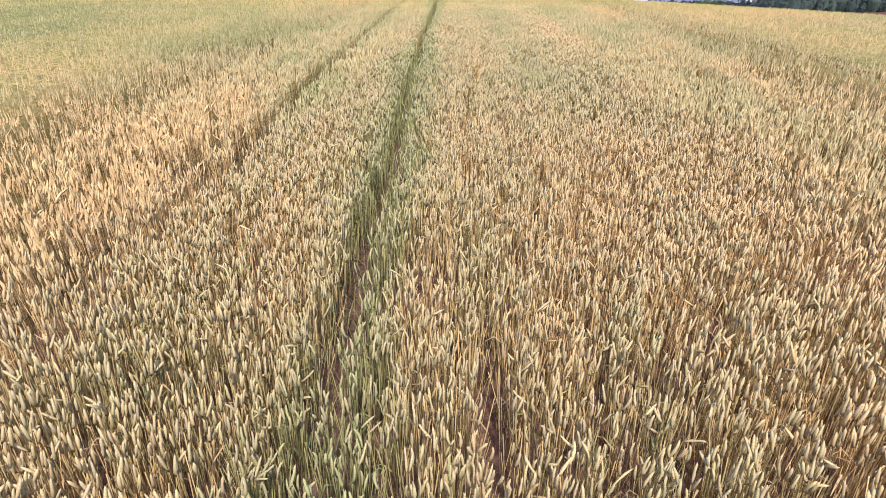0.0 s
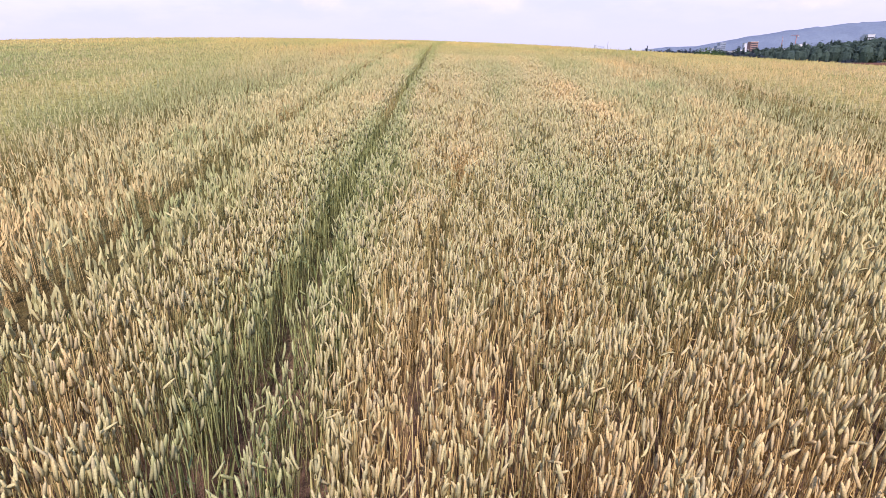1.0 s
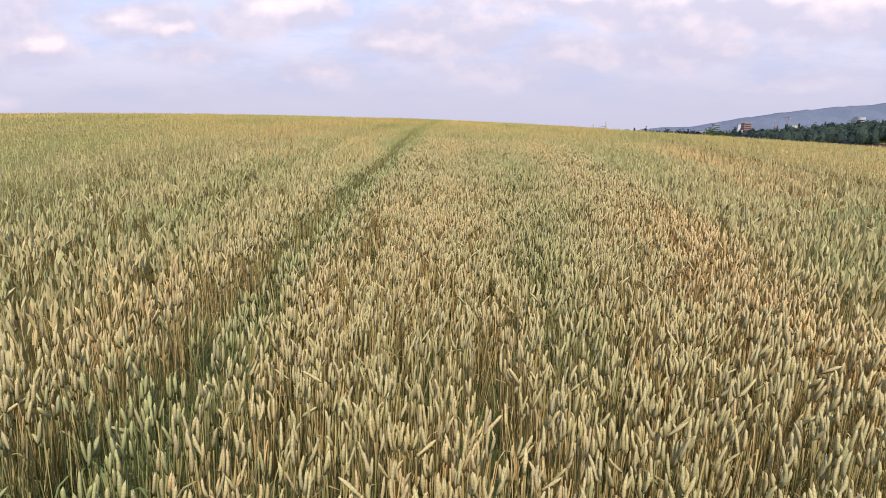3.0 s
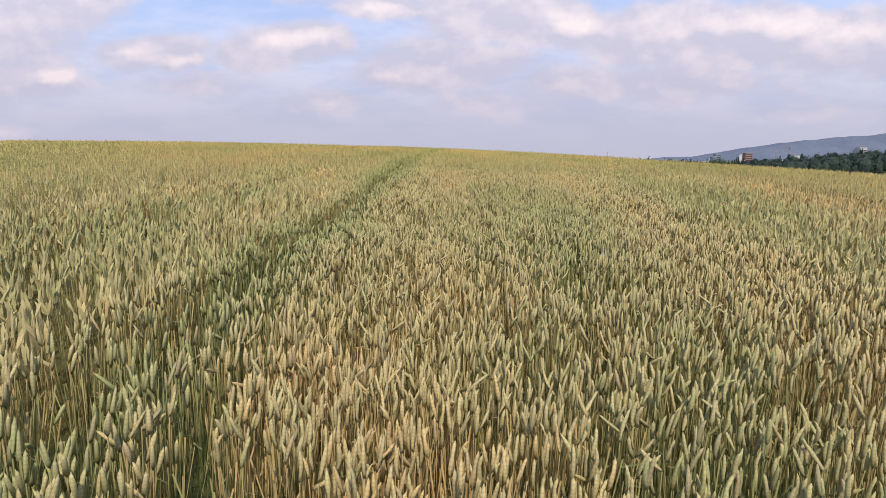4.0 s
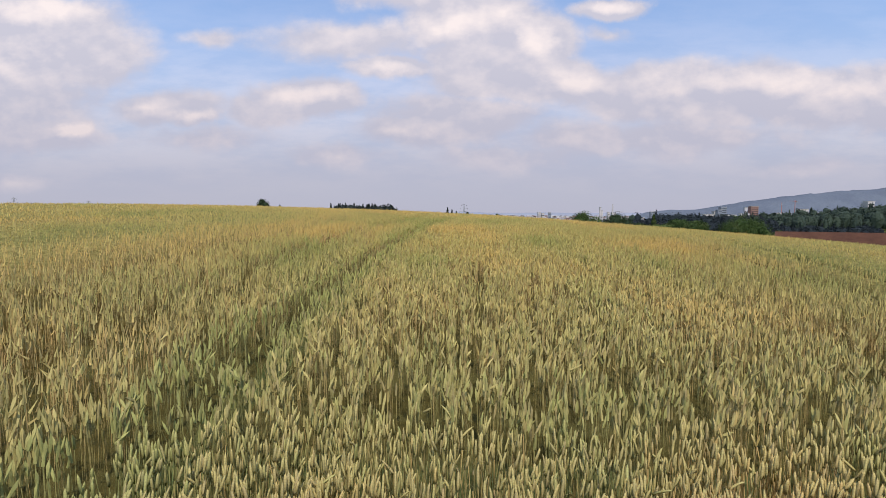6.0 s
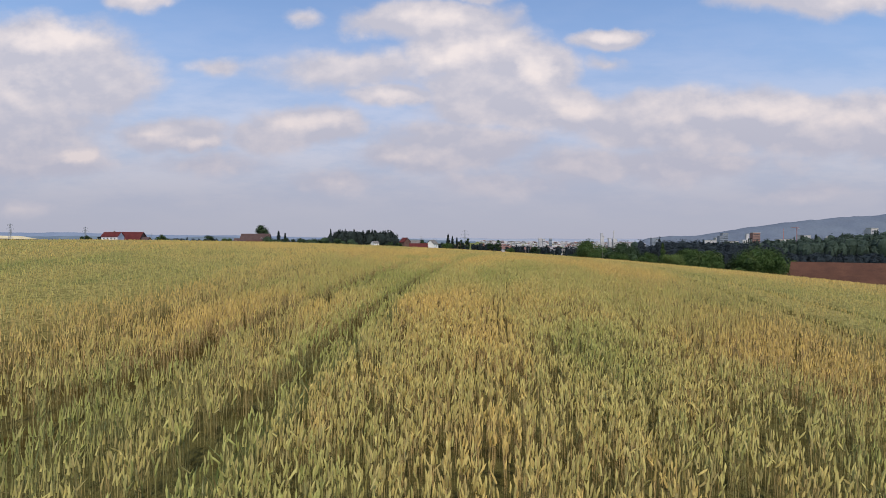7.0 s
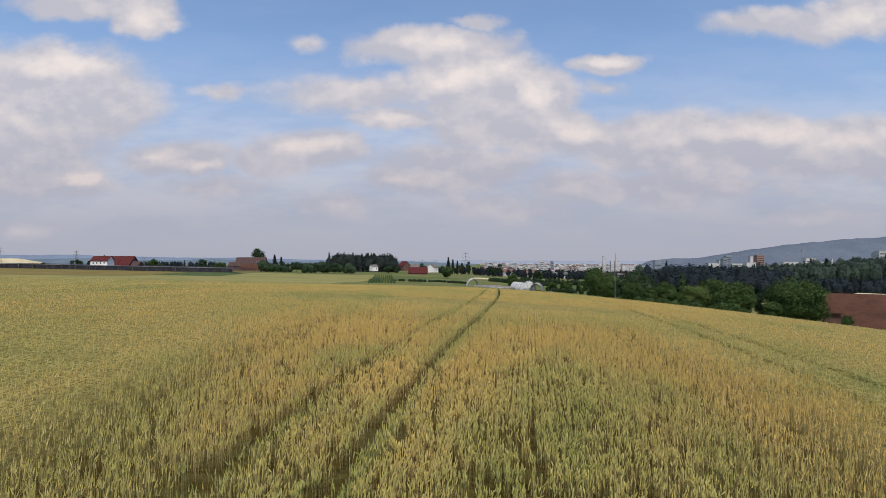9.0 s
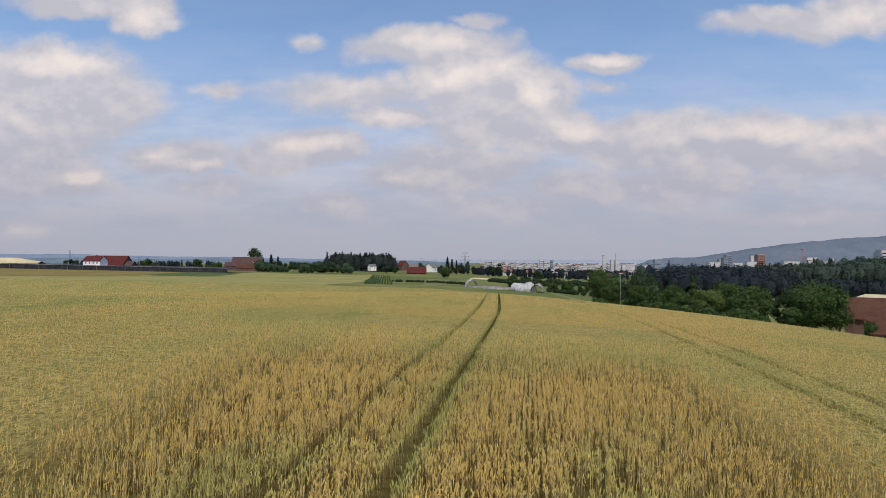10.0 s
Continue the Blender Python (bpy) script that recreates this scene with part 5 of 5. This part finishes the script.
block("tower_block", 905.8, 1657.2, 8.3, 10, 61.3, PALE_WALL, "slender white tower above the woods", "building", 0)
block("tower_block", 847.9, 1557.2, 26.3, 14, 42.9, PALE_WALL, "white low commercial building", "building", 2)
block("tower_block", 877.1, 1357.2, 24.2, 14, 45.8, PALE_WALL, "white slab block above the woods", "building", 4)
block("tower_block", 727.1, 957.1, 12.1, 12, 36.3, PALE_WALL, "white block high on the wooded slope", "building", 5)
block("tower_block", 729.5, 967.1, 8.5, 12, 32.9, PALE_WALL, "white block high on the wooded slope", "building", 3)
block("tower_block", 747.1, 1957.2, 21.6, 20, 49.7, BLUE_GLASS, "grey blue hall at the edge of town", "building", 2)
block("tower_block", 382.0, 2157.2, 13.0, 10, 42.8, PALE_WALL, "pale tower in the town", "building", 4)
block("tower_block", 396.0, 2157.2, 10.8, 10, 38.8, PALE_WALL, "pale block in the town", "building", 3)
block("tower_block", 441.9, 2257.2, 11.4, 10, 40.9, BLUE_GLASS, "grey block in the town", "building", 3)
block("tower_block", 590.2, 1957.2, 9.8, 12, 46.4, PALE_WALL, "pale windowless silo block in town", "building", 0)
block("tower_block", 607.9, 1957.2, 13.7, 12, 44.6, PALE_WALL, "pale windowless silo block in town", "building", 0)
block("tower_block", 663.0, 2007.2, 44.3, 16, 31.0, PALE_WALL, "long white factory hall", "building", 1)
block("tower_block", 717.0, 2017.2, 40.5, 16, 29.4, PALE_WALL, "long white factory hall", "building", 1)
block("tower_block", 794.3, 1657.2, 33.0, 18, 41.1, PALE_WALL, "white low commercial building", "building", 1)
block("tower_block", 862.0, 1657.2, 29.7, 18, 39.7, PALE_WALL, "white low commercial building", "building", 1)
block("tower_block", 892.8, 1457.2, 39.0, 14, 42.1, PALE_WALL, "pale apartment row above the woods", "building", 2)
block("tower_block", 939.9, 1407.2, 19.5, 12, 40.1, PALE_WALL, "pale apartment row above the woods", "building", 2)


def chimney_stack(x, y, tall, r, mat, label):
    ob = empty("chimney_stack", x, y, ground_at(x, y))
    part("shaft", tube(bmesh.new(), (0, 0, -2), (0, 0, tall), r * 1.3, r, 12), mat, ob)
    part("rim", tube(bmesh.new(), (0, 0, tall - 0.8), (0, 0, tall + 0.4), r * 1.15, r * 1.15, 12), CONCRETE, ob)
    return tagged(ob, label, "chimney")


def crane(x, y, tall, jib, turn, label):
    ob = empty("tower_crane", x, y, ground_at(x, y), turn)
    part("mast", one_box(-0.7, -0.7, -2, 0.7, 0.7, tall, bevel=0.1), CRANE_RED, ob)
    part("jib", tube(bmesh.new(), (-jib * 0.3, 0, tall - 3), (jib, 0, tall - 1), 0.6, 0.4, 4), CRANE_RED, ob)
    part("counterweight", one_box(-jib * 0.3 - 2, -1, tall - 6, -jib * 0.3 + 2, 1, tall - 3.5), CONCRETE, ob)
    return tagged(ob, label, "crane")


chimney_stack(547.1, 1907.2, 62.9, 3.6, PALE_WALL, "white industrial chimney above the town")
chimney_stack(555.8, 1917.2, 53.6, 3.0, PALE_WALL, "short white industrial chimney")
chimney_stack(589.1, 1907.2, 73.0, 2.2, PALE_WALL, "tall slender chimney with a red band")
chimney_stack(1002.0, 1457.2, 51.1, 2.0, PALE_WALL, "slender white church spire")
crane(920.8, 1507.2, 72.2, 30, 60, "red tower crane above the town")
crane(956.7, 1507.2, 78.2, 34, 80, "red tower crane above the town")


def town_house(wall_mat, roof_mat, wide, deep, eave, ridge, label):
    ob = empty("town_house", 0, 0, -300)
    bm = one_box(-wide / 2, -deep / 2, -3, wide / 2, deep / 2, eave)
    part("wall", bm, wall_mat, ob)
    bm = bmesh.new()
    a = [bm.verts.new((s * (wide / 2 + 0.5), yy, zz)) for s in (-1, 1) for yy, zz in ((-deep / 2 - 0.5, eave), (deep / 2 + 0.5, eave), (0, ridge))]
    for q in ((0, 1, 2), (5, 4, 3), (0, 2, 5, 3), (2, 1, 4, 5), (1, 0, 3, 4)):
        bm.faces.new([a[i] for i in q])
    part("roof", bm, roof_mat, ob)
    part("window", one_box(-wide * 0.4, -deep / 2 - 0.08, eave - 2.2, wide * 0.4, -deep / 2 + 0.05, eave - 0.9), GLASS, ob)
    return tagged(ob, label, "house", "houses of the town")


def far_houses(seed, count):
    """The packed roofs of the town behind: small gabled blocks joined into one."""
    rs = np.random.RandomState(seed)
    vs, fs, ms = [], [], []
    for k in range(count):
        far = rs.uniform(1900, 4200)
        hx, hy = 4.75 + rs.uniform(0.07, 0.42) * far, 57 + far
        wd, dp, eave = rs.uniform(5, 15), rs.uniform(5, 9), rs.uniform(4, 10)
        tip = eave + rs.uniform(0.3, 4)
        a = rs.uniform(-1, 1)
        pts = np.array([(-wd, -dp, -3), (wd, -dp, -3), (wd, dp, -3), (-wd, dp, -3), (-wd, -dp, eave), (wd, -dp, eave), (wd, dp, eave), (-wd, dp, eave), (-wd, 0, tip), (wd, 0, tip)])
        x_, y_ = pts[:, 0] * math.cos(a) - pts[:, 1] * math.sin(a), pts[:, 0] * math.sin(a) + pts[:, 1] * math.cos(a)
        vs.append(np.stack([x_ + hx, y_ + hy, pts[:, 2] + ground_at(hx, hy)], 1))
        fs.append(np.array([(0, 1, 5, 4), (1, 2, 6, 5), (2, 3, 7, 6), (3, 0, 4, 7), (4, 5, 9, 8), (6, 7, 8, 9), (5, 6, 9, 9), (7, 4, 8, 8)]) + 10 * k)
        r = rs.choice([1, 2, 3, 3])
        ms += [0, 0, 0, 0, r, r, 0, 0]
    ob = new("far_houses", np_mesh("far_houses", np.concatenate(vs), np.concatenate(fs), [PALE_WALL, MUTED_TILES, GREY_TILES, CONCRETE], np.array(ms)))
    return tagged(ob, "dense pale houses of a distant town", "town", kind="stuff")


far_houses(91, 520)
TOWN = [
    town_house(PALE_WALL, GREY_TILES, 14, 11, 7, 11, "pale town house with a grey roof"),
    town_house(PLASTER, GREY_TILES, 12, 10, 6, 10.5, "white town house with a slate grey roof"),
    town_house(PALE_WALL, MUTED_TILES, 18, 12, 7, 12, "white town house with a dull red roof"),
    town_house(PALE_WALL, CONCRETE, 30, 16, 9, 10, "long flat white hall in the town"),
    town_house(PLASTER, DARK_TILES, 13, 11, 6, 11, "white town house with a dark roof"),
]
rng = random.Random(77)
for k in range(296):
    far = rng.uniform(1700, 3800) if k < 215 else rng.uniform(850, 1600)
    t = rng.uniform(0.08, 0.40)
    hx, hy = 4.75 + t * far, 57 + far
    src = TOWN[k % 5] if k < 5 else rng.choice(TOWN + [TOWN[0], TOWN[3], TOWN[3], TOWN[4]])
    m = pose(hx, hy, ground_at(hx, hy), 0, 0, rng.uniform(-60, 60))
    if k < 5:
        TOWN[k].matrix_world = m
    else:
        copy_thing(src, m)


def ridge(name, x0, x1, y, depth, tops, mat, label, seed, nx=90, bumpy=0.06):
    """A range of hills: tops are evenly spaced heights along x."""
    xs = np.linspace(x0, x1, nx)
    ts = np.linspace(-1, 1, 25)
    X, T2 = np.meshgrid(xs, ts)
    base = np.interp(X, np.linspace(x0, x1, len(tops)), tops)
    vn = Value2D(seed)
    rough_h = 1 + bumpy * (vn.at(X / 90, T2 * 9) - 0.5) + bumpy * 0.6 * (vn.at(X / 30, T2 * 20) - 0.5)
    Zr = -60 + (base + 60) * np.exp(-(T2 * 1.6) ** 2) * rough_h
    v = np.stack([X.ravel(), (y + T2 * depth).ravel(), Zr.ravel()], 1)
    i = (np.arange(24)[:, None] * nx + np.arange(nx - 1)[None, :]).ravel()
    f = np.stack([i, i + 1, i + nx + 1, i + nx], 1)
    return tagged(new(name, np_mesh(name, v, f, [mat], smooth=True)), label, "backdrop", kind="structure")


ridge("backdrop", 1400, 5200, 3950, 500, (-30, 25, 88, 138, 168, 200, 236, 262, 280, 295, 305), HILL, "long wooded ridge tinted with bluish haze", 31)
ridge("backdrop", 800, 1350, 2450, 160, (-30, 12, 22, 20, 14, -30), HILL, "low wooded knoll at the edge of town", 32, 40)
ridge("backdrop", -5200, -900, 4600, 300, (80, 74, 80, 70, 62, 66, 50, 40, 42, 30, 20), HILL_FAR, "far hills on the horizon tinted pale blue for haze", 33)
ridge("backdrop", -3600, 200, 3300, 260, (26, 30, 34, 22, 26, 14, 20, 10, 6, 8, -5), HILL_MID, "far fields and woods on the plain with haze in their colour", 34)
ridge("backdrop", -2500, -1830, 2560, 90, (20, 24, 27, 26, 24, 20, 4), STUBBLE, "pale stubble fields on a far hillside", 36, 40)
ridge("backdrop", -900, 2600, 4700, 220, (22, 26, 16, 20, 12, 16, 10, 14, 12, 16, 20), HILL_PALE, "far hills on the horizon tinted pale blue for haze", 35)
